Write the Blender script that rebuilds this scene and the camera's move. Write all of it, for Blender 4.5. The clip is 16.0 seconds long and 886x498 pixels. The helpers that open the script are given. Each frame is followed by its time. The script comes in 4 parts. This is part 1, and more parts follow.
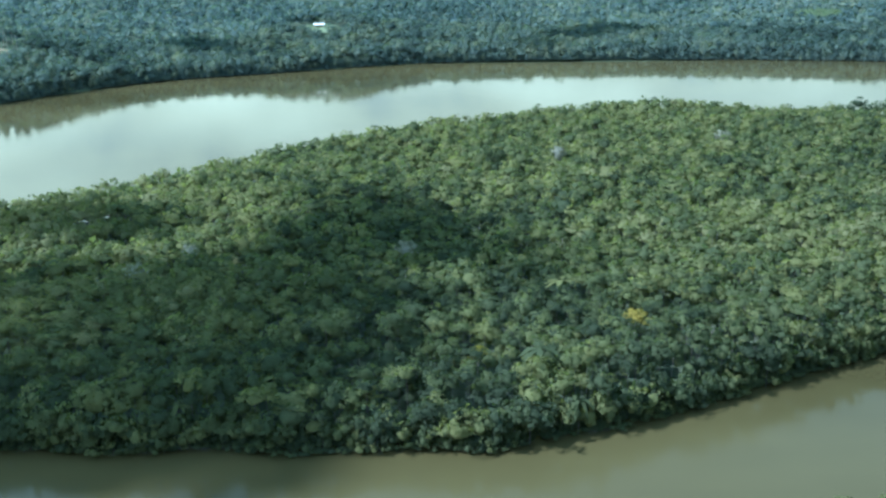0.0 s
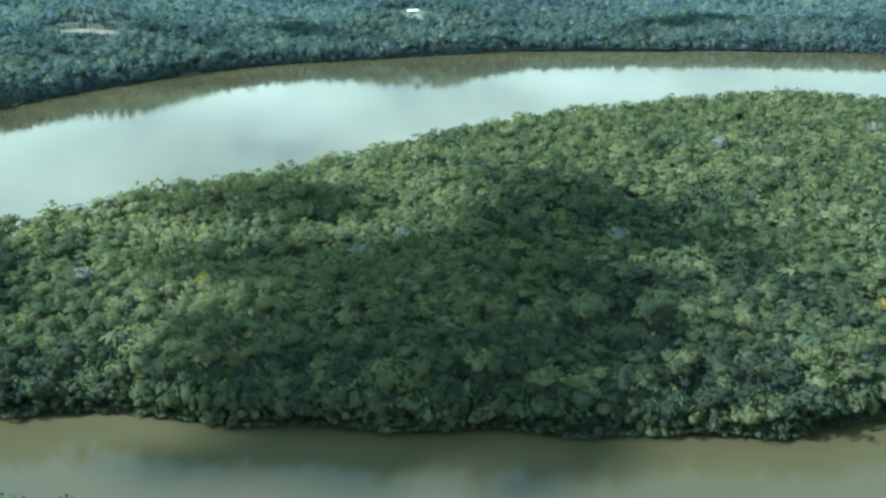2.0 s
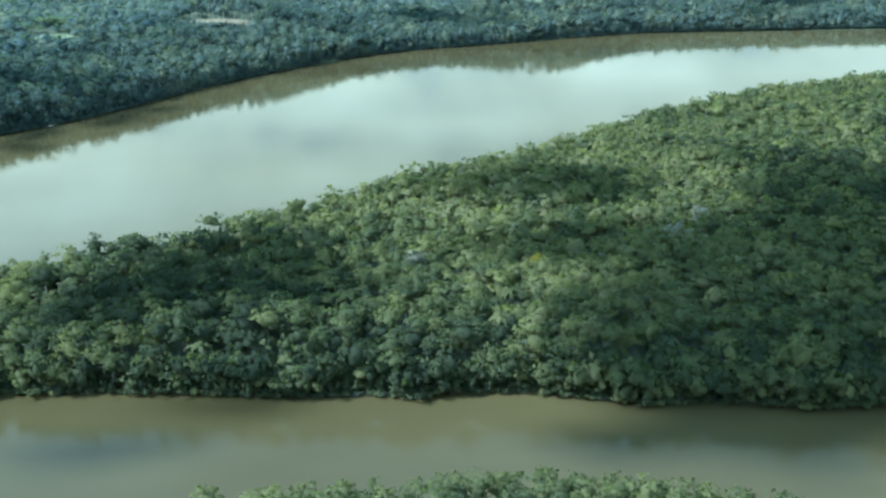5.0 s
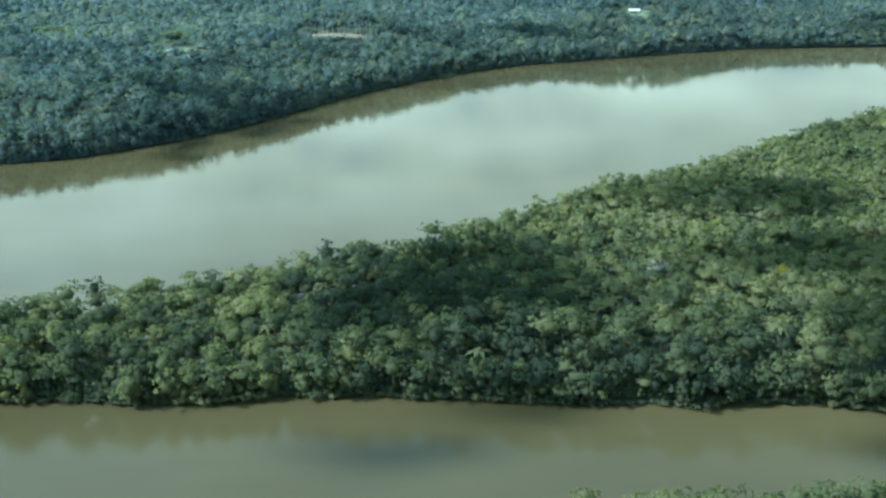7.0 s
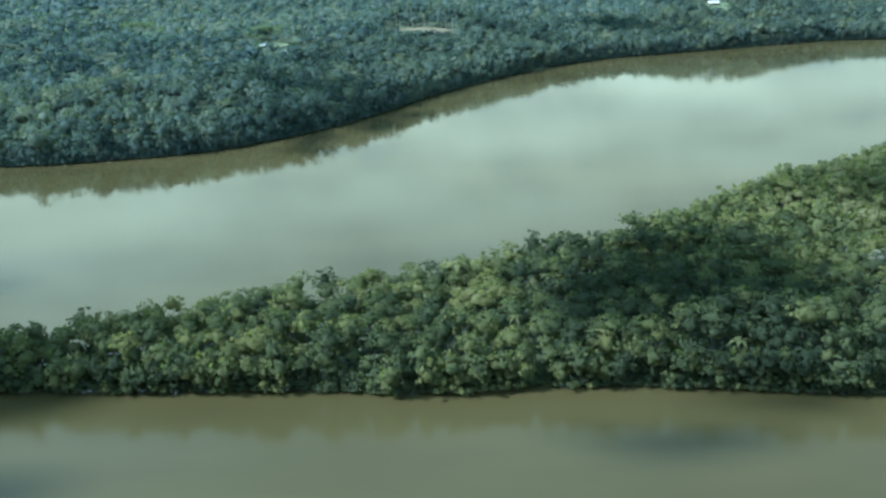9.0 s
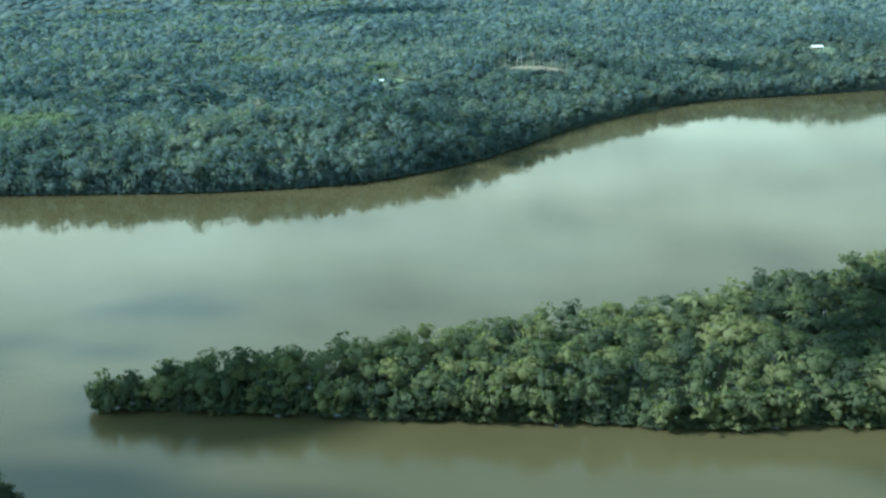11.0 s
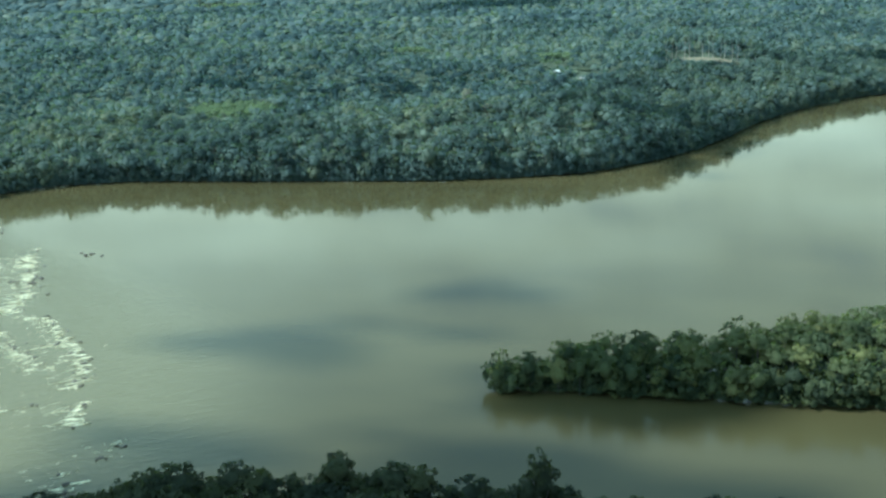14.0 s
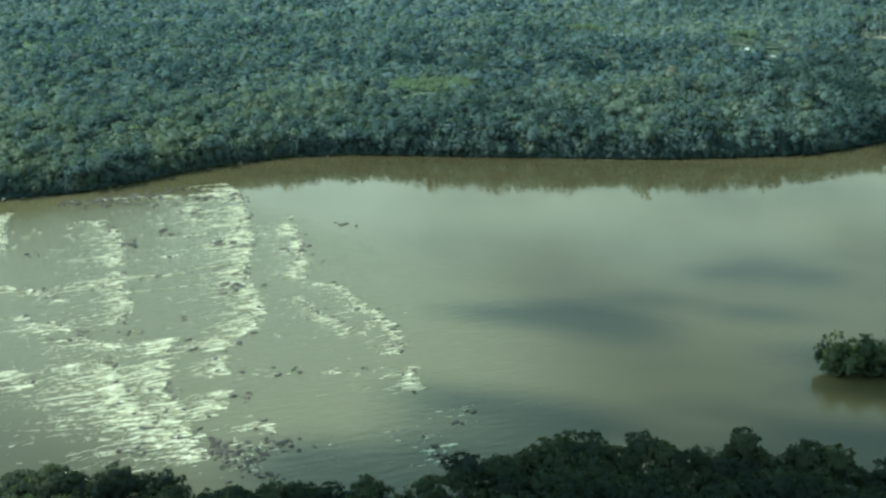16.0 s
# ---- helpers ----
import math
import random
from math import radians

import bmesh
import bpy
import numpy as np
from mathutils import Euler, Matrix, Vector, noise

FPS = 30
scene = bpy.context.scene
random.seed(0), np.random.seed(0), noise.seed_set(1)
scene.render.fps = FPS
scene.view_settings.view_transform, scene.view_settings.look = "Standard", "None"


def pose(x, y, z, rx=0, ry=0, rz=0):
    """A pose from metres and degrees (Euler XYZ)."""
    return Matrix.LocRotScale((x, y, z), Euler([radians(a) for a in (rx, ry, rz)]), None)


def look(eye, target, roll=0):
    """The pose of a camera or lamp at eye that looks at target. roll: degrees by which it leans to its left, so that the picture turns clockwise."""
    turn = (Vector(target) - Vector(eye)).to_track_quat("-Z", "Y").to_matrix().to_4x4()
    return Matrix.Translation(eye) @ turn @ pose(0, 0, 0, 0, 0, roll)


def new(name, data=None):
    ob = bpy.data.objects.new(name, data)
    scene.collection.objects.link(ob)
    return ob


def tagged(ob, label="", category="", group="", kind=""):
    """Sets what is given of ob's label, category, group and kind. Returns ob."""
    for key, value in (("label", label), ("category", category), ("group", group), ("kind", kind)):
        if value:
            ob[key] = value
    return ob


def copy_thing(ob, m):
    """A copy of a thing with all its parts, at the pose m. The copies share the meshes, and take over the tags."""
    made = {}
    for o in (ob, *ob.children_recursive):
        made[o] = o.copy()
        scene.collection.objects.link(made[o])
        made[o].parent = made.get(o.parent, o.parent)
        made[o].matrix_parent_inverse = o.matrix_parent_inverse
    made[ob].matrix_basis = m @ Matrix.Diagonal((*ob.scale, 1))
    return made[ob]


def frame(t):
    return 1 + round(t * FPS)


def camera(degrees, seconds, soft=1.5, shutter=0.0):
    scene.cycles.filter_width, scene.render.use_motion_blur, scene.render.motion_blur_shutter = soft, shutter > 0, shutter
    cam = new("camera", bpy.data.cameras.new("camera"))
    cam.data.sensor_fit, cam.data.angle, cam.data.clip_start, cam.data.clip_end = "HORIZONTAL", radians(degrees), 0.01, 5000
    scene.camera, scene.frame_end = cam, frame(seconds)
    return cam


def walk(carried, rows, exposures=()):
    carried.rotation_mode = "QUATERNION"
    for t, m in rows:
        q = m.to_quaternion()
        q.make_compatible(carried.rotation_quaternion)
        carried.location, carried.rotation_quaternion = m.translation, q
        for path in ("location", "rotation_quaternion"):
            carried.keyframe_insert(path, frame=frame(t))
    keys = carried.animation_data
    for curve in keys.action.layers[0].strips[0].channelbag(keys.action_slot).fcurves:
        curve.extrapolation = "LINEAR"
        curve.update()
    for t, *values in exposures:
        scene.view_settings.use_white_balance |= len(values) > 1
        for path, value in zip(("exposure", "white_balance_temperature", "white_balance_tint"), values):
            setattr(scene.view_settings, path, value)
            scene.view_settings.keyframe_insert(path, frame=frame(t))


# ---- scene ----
cam = camera(49.1, 16.0, soft=2.7)
PATH = [
    (0, (-8.293, 0.926, 126.388), (-8.273, 2.828, 125.769), -0.6),
    (0.5, (-25.698, 0.42, 126.019), (-25.705, 2.325, 125.41), -0.0),
    (1, (-42.958, 0.185, 125.91), (-42.962, 2.081, 125.272), -0.1),
    (1.5, (-60.409, -0.022, 125.891), (-60.425, 1.868, 125.237), 1.1),
    (2, (-77.027, -0.674, 125.567), (-77.059, 1.221, 124.927), 0.0),
    (2.5, (-94.283, -1.222, 125.195), (-94.343, 0.661, 124.523), 0.3),
    (3, (-111.382, -1.332, 125.04), (-111.456, 0.556, 124.384), -1.1),
    (3.5, (-128.838, -1.797, 124.987), (-128.917, 0.104, 124.37), -1.5),
    (3.7, (-135.563, -2.145, 124.839), (-135.645, -0.259, 124.178), 0.1),
    (5.8, (-202.537, -3.616, 122.626), (-202.623, -1.731, 121.964), -2.0),
    (6, (-209.058, -4.273, 122.477), (-209.16, -2.377, 121.85), -1.3),
    (6.5, (-226.166, -5.753, 122.556), (-226.304, -3.853, 121.948), -2.3),
    (7, (-242.894, -7.416, 122.464), (-243.06, -5.524, 121.836), -1.4),
    (7.5, (-259.569, -8.57, 122.679), (-259.764, -6.693, 122.016), -2.8),
    (8, (-275.789, -10.118, 122.791), (-275.994, -8.234, 122.151), -2.7),
    (8.5, (-292.694, -11.786, 122.85), (-292.898, -9.893, 122.24), -2.6),
    (9, (-309.142, -13.559, 122.566), (-309.34, -11.673, 121.931), -1.9),
    (9.5, (-325.803, -15.224, 122.567), (-326.006, -13.33, 121.955), -2.1),
    (10, (-342.105, -17.546, 122.631), (-342.34, -15.647, 122.049), -1.5),
    (12.5, (-425.432, -29.618, 121.129), (-425.731, -27.719, 120.577), -0.5),
    (13, (-442.198, -32.276, 120.75), (-442.517, -30.381, 120.197), 0.7),
    (13.5, (-457.595, -35.169, 120.805), (-457.93, -33.271, 120.272), 0.0),
    (14, (-472.906, -38.667, 120.699), (-473.293, -36.788, 120.134), -1.3),
    (14.5, (-488.087, -43.001, 120.503), (-488.524, -41.154, 119.872), -0.7),
    (15, (-504.215, -47.229, 120.68), (-504.631, -45.36, 120.102), -0.6),
    (15.5, (-521.327, -51.477, 120.395), (-521.82, -49.605, 119.894), -2.6),
    (16, (-538.446, -55.477, 120.301), (-539.027, -53.66, 119.701), -1.5),
]
walk(cam, [(t, look(eye, target, roll)) for t, eye, target, roll in PATH], [(0, 0.92, 4060, 14), (3.5, 1.05, 4060, 14), (6, 0.89, 4120, 13), (9, 0.74, 4170, 11), (12.5, 0.85, 4170, 10), (14.5, 0.59, 4270, 7), (16, 0.50, 4330, 6)])


# ---- world, sun, exposure ----
SUN = Vector((-0.68, -0.12, 0.71)).normalized()
elevation = math.asin(SUN.z)
rotation = math.atan2(SUN.x, SUN.y)

world = bpy.data.worlds.new("sky")
scene.world = world
world.use_nodes = True
wn, wl = world.node_tree.nodes, world.node_tree.links
wn.clear()


def wnode(kind, **values):
    n = wn.new(kind)
    for key, value in values.items():
        n.inputs[key].default_value = value
    return n


sky = wn.new("ShaderNodeTexSky")
sky.sky_type = "NISHITA"
sky.sun_disc = False
sky.sun_elevation = elevation
sky.sun_rotation = rotation
sky.altitude = 100.0
sky.air_density = 1.2
sky.dust_density = 2.0
tint = wn.new("ShaderNodeMix")
tint.data_type, tint.blend_type = "RGBA", "MULTIPLY"
tint.inputs[0].default_value = 1.0
tint.inputs[7].default_value = (0.078, 0.104, 0.101, 1)
wl.new(sky.outputs[0], tint.inputs[6])
# cumulus field, laid out on a flat layer over the place
coord = wn.new("ShaderNodeTexCoord")
sep = wn.new("ShaderNodeSeparateXYZ")
wl.new(coord.outputs["Generated"], sep.inputs[0])
lift = wn.new("ShaderNodeMath")
lift.operation = "ADD"
lift.inputs[1].default_value = 0.12
wl.new(sep.outputs[2], lift.inputs[0])
floor_z = wn.new("ShaderNodeMath")
floor_z.operation = "MAXIMUM"
floor_z.inputs[1].default_value = 0.06
wl.new(lift.outputs[0], floor_z.inputs[0])
flat = []
for axis in (0, 1):
    d = wn.new("ShaderNodeMath")
    d.operation = "DIVIDE"
    wl.new(sep.outputs[axis], d.inputs[0])
    wl.new(floor_z.outputs[0], d.inputs[1])
    flat.append(d)
layer = wn.new("ShaderNodeCombineXYZ")
wl.new(flat[0].outputs[0], layer.inputs[0])
wl.new(flat[1].outputs[0], layer.inputs[1])
puffs = wnode("ShaderNodeTexNoise", Scale=1.6, Detail=7.0, Roughness=0.55)
wl.new(layer.outputs[0], puffs.inputs["Vector"])
cover = wn.new("ShaderNodeMapRange")
cover.interpolation_type = "SMOOTHSTEP"
cover.inputs["From Min"].default_value = 0.12
cover.inputs["From Max"].default_value = 0.42
cover.inputs["To Max"].default_value = 0.95
thick = wn.new("ShaderNodeMath")
thick.operation = "MULTIPLY_ADD"
thick.inputs[1].default_value = -0.20
wl.new(sep.outputs[2], thick.inputs[0])
wl.new(puffs.outputs[0], thick.inputs[2])
wl.new(thick.outputs[0], cover.inputs["Value"])
clouds = wn.new("ShaderNodeMix")
clouds.data_type = "RGBA"
# hazy yellowish clouds low down, whiter ones overhead
aloft = wn.new("ShaderNodeMapRange")
aloft.inputs["From Min"].default_value = 0.21
aloft.inputs["From Max"].default_value = 0.45
wl.new(sep.outputs[2], aloft.inputs["Value"])
hue = wn.new("ShaderNodeMix")
hue.data_type = "RGBA"
hue.inputs[6].default_value = (1.28, 1.25, 0.65, 1)
hue.inputs[7].default_value = (0.67, 0.79, 0.55, 1)
wl.new(aloft.outputs[0], hue.inputs[0])
# the sky overhead, out of view, is brightened to fill the shaded foliage
crown_z = wn.new("ShaderNodeMapRange")
crown_z.interpolation_type = "SMOOTHSTEP"
crown_z.inputs["From Min"].default_value = 0.50
crown_z.inputs["From Max"].default_value = 0.90
wl.new(sep.outputs[2], crown_z.inputs["Value"])
overhead = wn.new("ShaderNodeMix")
overhead.data_type = "RGBA"
overhead.inputs[7].default_value = (1.05, 1.28, 1.02, 1)
wl.new(crown_z.outputs[0], overhead.inputs[0])
wl.new(hue.outputs[2], overhead.inputs[6])
# billows, lighter and darker
billow = wn.new("ShaderNodeMapRange")
billow.inputs["From Min"].default_value = 0.34
billow.inputs["From Max"].default_value = 0.66
billow.inputs["To Min"].default_value = 0.70
billow.inputs["To Max"].default_value = 1.27
wl.new(puffs.outputs[0], billow.inputs["Value"])
# the clouds on the sun's side are lighter
sunward = wn.new("ShaderNodeMapRange")
sunward.inputs["From Min"].default_value = 0.4
sunward.inputs["From Max"].default_value = -0.6
sunward.inputs["To Min"].default_value = 0.71
sunward.inputs["To Max"].default_value = 1.10
wl.new(sep.outputs[0], sunward.inputs["Value"])
lit = wn.new("ShaderNodeMath")
lit.operation = "MULTIPLY"
wl.new(billow.outputs[0], lit.inputs[0])
wl.new(sunward.outputs[0], lit.inputs[1])
billows = wn.new("ShaderNodeVectorMath")
billows.operation = "SCALE"
wl.new(overhead.outputs[2], billows.inputs[0])
wl.new(lit.outputs[0], billows.inputs["Scale"])
wl.new(billows.outputs[0], clouds.inputs[7])
wl.new(cover.outputs[0], clouds.inputs[0])
wl.new(tint.outputs[2], clouds.inputs[6])
back = wnode("ShaderNodeBackground", Strength=0.80)
wl.new(clouds.outputs[2], back.inputs[0])
out = wn.new("ShaderNodeOutputWorld")
wl.new(back.outputs[0], out.inputs[0])

sun_data = bpy.data.lights.new("sun", "SUN")
sun_data.energy, sun_data.angle, sun_data.color = 5.7, radians(0.55), (1.0, 0.88, 0.58)
sun = new("sun", sun_data)
sun.matrix_world = look(tuple(SUN * 1500), (0, 0, 0))


# ---- materials ----
def material(name):
    m = bpy.data.materials.new(name)
    m.use_nodes = True
    m.node_tree.nodes.clear()
    return m, m.node_tree.nodes, m.node_tree.links


def add(nodes, kind, **values):
    n = nodes.new(kind)
    for key, value in values.items():
        n.inputs[key.replace("_", " ")].default_value = value
    return n


def ramp(nodes, stops):
    r = nodes.new("ShaderNodeValToRGB")
    e = r.color_ramp.elements
    while len(e) < len(stops):
        e.new(0.5)
    for one, (at, colour) in zip(e, stops):
        one.position, one.color = at, (*colour, 1)
    return r


def mixed(nodes, links, a, b, factor, blend="MIX"):
    m = nodes.new("ShaderNodeMix")
    m.data_type, m.blend_type = "RGBA", blend
    for slot, value in ((0, factor), (6, a), (7, b)):
        if isinstance(value, bpy.types.NodeSocket):
            links.new(value, m.inputs[slot])
        elif slot:
            m.inputs[slot].default_value = (*value, 1)
        else:
            m.inputs[slot].default_value = value
    return m.outputs[2]


def foliage(name, stops, own=False, through_light=0.50, spread=0.10):
    """Leaves: the hue follows each tree's own draw, and every spray of leaves varies a little round it."""
    m, n, l = material(name)
    if own:
        draw = n.new("ShaderNodeObjectInfo").outputs["Random"]
    else:
        a = n.new("ShaderNodeAttribute")
        a.attribute_name = "species"
        draw = a.outputs["Fac"]
    base = ramp(n, stops)
    l.new(draw, base.inputs[0])
    geo = n.new("ShaderNodeNewGeometry")
    each = n.new("ShaderNodeMapRange")
    each.inputs["To Min"].default_value = 1 - spread
    each.inputs["To Max"].default_value = 1 + spread
    l.new(geo.outputs["Random Per Island"], each.inputs["Value"])
    tone = n.new("ShaderNodeCombineColor")
    for k in range(3):
        l.new(each.outputs[0], tone.inputs[k])
    colour = mixed(n, l, base.outputs[0], tone.outputs[0], 1.0, "MULTIPLY")
    grain = add(n, "ShaderNodeTexNoise", Scale=1.7, Detail=3.0)
    pos = n.new("ShaderNodeNewGeometry")
    l.new(pos.outputs["Position"], grain.inputs["Vector"])
    shade = ramp(n, [(0.3, (0.84, 0.85, 0.84)), (0.7, (1.14, 1.13, 1.10))])
    l.new(grain.outputs[0], shade.inputs[0])
    colour = mixed(n, l, colour, shade.outputs[0], 1.0, "MULTIPLY")
    leaf = add(n, "ShaderNodeBsdfPrincipled", Roughness=0.6)
    leaf.inputs["Specular IOR Level"].default_value = 0.0
    l.new(colour, leaf.inputs["Base Color"])
    glow = n.new("ShaderNodeBsdfTranslucent")
    l.new(mixed(n, l, colour, (1.1, 1.25, 0.6), 1.0, "MULTIPLY"), glow.inputs[0])
    both = n.new("ShaderNodeMixShader")
    both.inputs[0].default_value = through_light
    l.new(leaf.outputs[0], both.inputs[1])
    l.new(glow.outputs[0], both.inputs[2])
    o = n.new("ShaderNodeOutputMaterial")
    l.new(both.outputs[0], o.inputs[0])
    return m


def plain(name, colour, other, scale, rough=0.8, bump=0.0, metal=0.0):
    """A solid surface with two scales of mottling and a little relief."""
    m, n, l = material(name)
    pos = n.new("ShaderNodeNewGeometry")
    coarse = add(n, "ShaderNodeTexNoise", Scale=scale, Detail=6.0, Roughness=0.6)
    fine = add(n, "ShaderNodeTexNoise", Scale=scale * 9, Detail=3.0)
    for t in (coarse, fine):
        l.new(pos.outputs["Position"], t.inputs["Vector"])
    c = ramp(n, [(0.35, colour), (0.65, other)])
    l.new(coarse.outputs[0], c.inputs[0])
    f = ramp(n, [(0.3, (0.8, 0.8, 0.8)), (0.7, (1.15, 1.15, 1.15))])
    l.new(fine.outputs[0], f.inputs[0])
    b = add(n, "ShaderNodeBsdfPrincipled", Roughness=rough, Metallic=metal)
    l.new(mixed(n, l, c.outputs[0], f.outputs[0], 1.0, "MULTIPLY"), b.inputs["Base Color"])
    if bump:
        r = add(n, "ShaderNodeBump", Strength=bump, Distance=0.3)
        l.new(fine.outputs[0], r.inputs["Height"])
        l.new(r.outputs[0], b.inputs["Normal"])
    o = n.new("ShaderNodeOutputMaterial")
    l.new(b.outputs[0], o.inputs[0])
    return m


GREENS = [(0.0, (0.058, 0.072, 0.044)), (0.22, (0.094, 0.110, 0.057)), (0.45, (0.130, 0.144, 0.066)), (0.7, (0.168, 0.174, 0.073)),
          (0.88, (0.190, 0.195, 0.079)), (1.0, (0.208, 0.206, 0.104))]
# distance haze is put into these greens as blue, most on the hills
HAZY_FAR_GREENS = [(0.0, (0.050, 0.070, 0.066)), (0.25, (0.082, 0.109, 0.100)), (0.5, (0.112, 0.142, 0.128)), (0.75, (0.132, 0.157, 0.120)), (1.0, (0.160, 0.178, 0.120))]
HAZY_HILL_GREENS = [(0.0, (0.053, 0.076, 0.080)), (0.25, (0.086, 0.118, 0.118)), (0.5, (0.116, 0.150, 0.147)), (0.75, (0.138, 0.168, 0.142)), (1.0, (0.166, 0.190, 0.144))]
LEAVES = foliage("leaves", GREENS)
# cloud shade over the near bank is put into this darker ramp
SHADED_GREENS = [(0.0, (0.042, 0.049, 0.037)), (0.5, (0.061, 0.069, 0.044)), (1.0, (0.095, 0.101, 0.053))]
SHADED_LEAVES_OWN = foliage("shaded_leaves_single", SHADED_GREENS, own=True)
SHADED_LEAVES_NEAR = foliage("shaded_leaves_near_bank", SHADED_GREENS)
# foliage across the river, with the haze in its colour
HAZY_LEAVES_FAR = foliage("hazy_leaves_far_bank", HAZY_FAR_GREENS, through_light=0.38, spread=0.18)
HAZY_LEAVES_EDGE = foliage("hazy_leaves_clearing_edge", HAZY_FAR_GREENS, own=True, through_light=0.38)
HAZY_LEAVES_HILL = foliage("hazy_leaves_hills", HAZY_HILL_GREENS, through_light=0.38, spread=0.18)
BLOSSOM = foliage("pale_blossom", [(0, (0.23, 0.225, 0.185)), (1, (0.29, 0.28, 0.24))], own=True)
YELLOW = foliage("yellow_blossom", [(0, (0.26, 0.23, 0.035)), (1, (0.30, 0.24, 0.06))], own=True)
GRASS = foliage("meadow", [(0, (0.135, 0.172, 0.108)), (1, (0.18, 0.212, 0.13))])
MEADOW = plain("grass_sward", (0.13, 0.165, 0.085), (0.19, 0.22, 0.11), 0.05, 0.9)
# trunks under the crowns: their shade is put into a darker bark
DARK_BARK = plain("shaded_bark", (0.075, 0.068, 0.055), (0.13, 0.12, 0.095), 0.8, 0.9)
BARK = plain("pale_bark", (0.24, 0.22, 0.18), (0.38, 0.35, 0.29), 0.8, 0.85)
UNDER = plain("forest_floor", (0.044, 0.060, 0.030), (0.074, 0.090, 0.044), 0.05, 0.95)
MUD = plain("bare_earth", (0.105, 0.090, 0.048), (0.20, 0.170, 0.092), 0.16, 0.9)
ROCK = plain("wet_rock", (0.026, 0.020, 0.012), (0.066, 0.051, 0.032), 0.5, 0.8, 0.6)
PAINT = plain("white_sheet_roof", (0.66, 0.66, 0.62), (0.78, 0.78, 0.75), 0.6, 0.45)
TIN = plain("weathered_tin_roof", (0.28, 0.26, 0.22), (0.42, 0.40, 0.35), 0.6, 0.55)
BOARD = plain("weathered_boards", (0.20, 0.15, 0.10), (0.30, 0.24, 0.17), 0.9, 0.8)


def thin_vapour():
    m, n, l = material("cloud_vapour")
    a = add(n, "ShaderNodeBsdfDiffuse", Color=(0.9, 0.9, 0.9, 1))
    b = n.new("ShaderNodeBsdfTransparent")
    x = n.new("ShaderNodeMixShader")
    x.inputs[0].default_value = 0.97
    l.new(b.outputs[0], x.inputs[1])
    l.new(a.outputs[0], x.inputs[2])
    o = n.new("ShaderNodeOutputMaterial")
    l.new(x.outputs[0], o.inputs[0])
    return m


VAPOUR = thin_vapour()


def river_water():
    m, n, l = material("silty_river_water")
    pos = n.new("ShaderNodeNewGeometry")
    drift = n.new("ShaderNodeMapping")
    drift.inputs["Rotation"].default_value = (0, 0, radians(-20))
    drift.inputs["Scale"].default_value = (0.4, 1.0, 1.0)
    l.new(pos.outputs["Position"], drift.inputs[0])
    silt = add(n, "ShaderNodeTexNoise", Scale=0.006, Detail=5.0, Roughness=0.55)
    l.new(drift.outputs[0], silt.inputs["Vector"])
    c = ramp(n, [(0.36, (0.042, 0.0362, 0.0138)), (0.64, (0.081, 0.0685, 0.0265))])
    l.new(silt.outputs[0], c.inputs[0])
    b = add(n, "ShaderNodeBsdfPrincipled", IOR=1.33)
    l.new(c.outputs[0], b.inputs["Base Color"])
    wind = add(n, "ShaderNodeTexNoise", Scale=0.012, Detail=4.0)
    l.new(drift.outputs[0], wind.inputs["Vector"])
    gloss = n.new("ShaderNodeMapRange")
    gloss.inputs["From Min"].default_value = 0.4
    gloss.inputs["From Max"].default_value = 0.65
    gloss.inputs["To Min"].default_value = 0.015
    gloss.inputs["To Max"].default_value = 0.06
    l.new(wind.outputs[0], gloss.inputs["Value"])
    # the narrow channel on this side of the island is ruffled
    where = n.new("ShaderNodeSeparateXYZ")
    l.new(pos.outputs["Position"], where.inputs[0])
    ruffled = n.new("ShaderNodeMapRange")
    ruffled.interpolation_type = "SMOOTHSTEP"
    ruffled.inputs["From Min"].default_value = 300
    ruffled.inputs["From Max"].default_value = 215
    ruffled.inputs["To Max"].default_value = 0.11
    l.new(where.outputs[1], ruffled.inputs["Value"])
    total = n.new("ShaderNodeMath")
    l.new(gloss.outputs[0], total.inputs[0])
    l.new(ruffled.outputs[0], total.inputs[1])
    l.new(total.outputs[0], b.inputs["Roughness"])
    ripple = add(n, "ShaderNodeTexNoise", Scale=0.35, Detail=4.0)
    l.new(drift.outputs[0], ripple.inputs["Vector"])
    r = add(n, "ShaderNodeBump", Strength=0.12, Distance=0.12)
    l.new(ripple.outputs[0], r.inputs["Height"])
    # quick, streaky water round the rapids
    quick = n.new("ShaderNodeMapping")
    quick.vector_type = "TEXTURE"
    quick.inputs["Rotation"].default_value = (0, 0, radians(34))
    quick.inputs["Scale"].default_value = (5.0, 1.3, 1.0)
    l.new(pos.outputs["Position"], quick.inputs[0])
    chop = add(n, "ShaderNodeTexNoise", Scale=0.55, Detail=5.0, Roughness=0.62)
    l.new(quick.outputs[0], chop.inputs["Vector"])
    fall = n.new("ShaderNodeMapping")
    fall.vector_type = "TEXTURE"
    fall.inputs["Location"].default_value = (-728, 238, 0)
    fall.inputs["Rotation"].default_value = (0, 0, radians(-35))
    fall.inputs["Scale"].default_value = (190, 92, 1)
    l.new(pos.outputs["Position"], fall.inputs[0])
    away = n.new("ShaderNodeVectorMath")
    away.operation = "LENGTH"
    l.new(fall.outputs[0], away.inputs[0])
    reach = n.new("ShaderNodeMapRange")
    reach.interpolation_type = "SMOOTHSTEP"
    reach.inputs["From Min"].default_value = 0.6
    reach.inputs["From Max"].default_value = 1.15
    reach.inputs["To Min"].default_value = 1.0
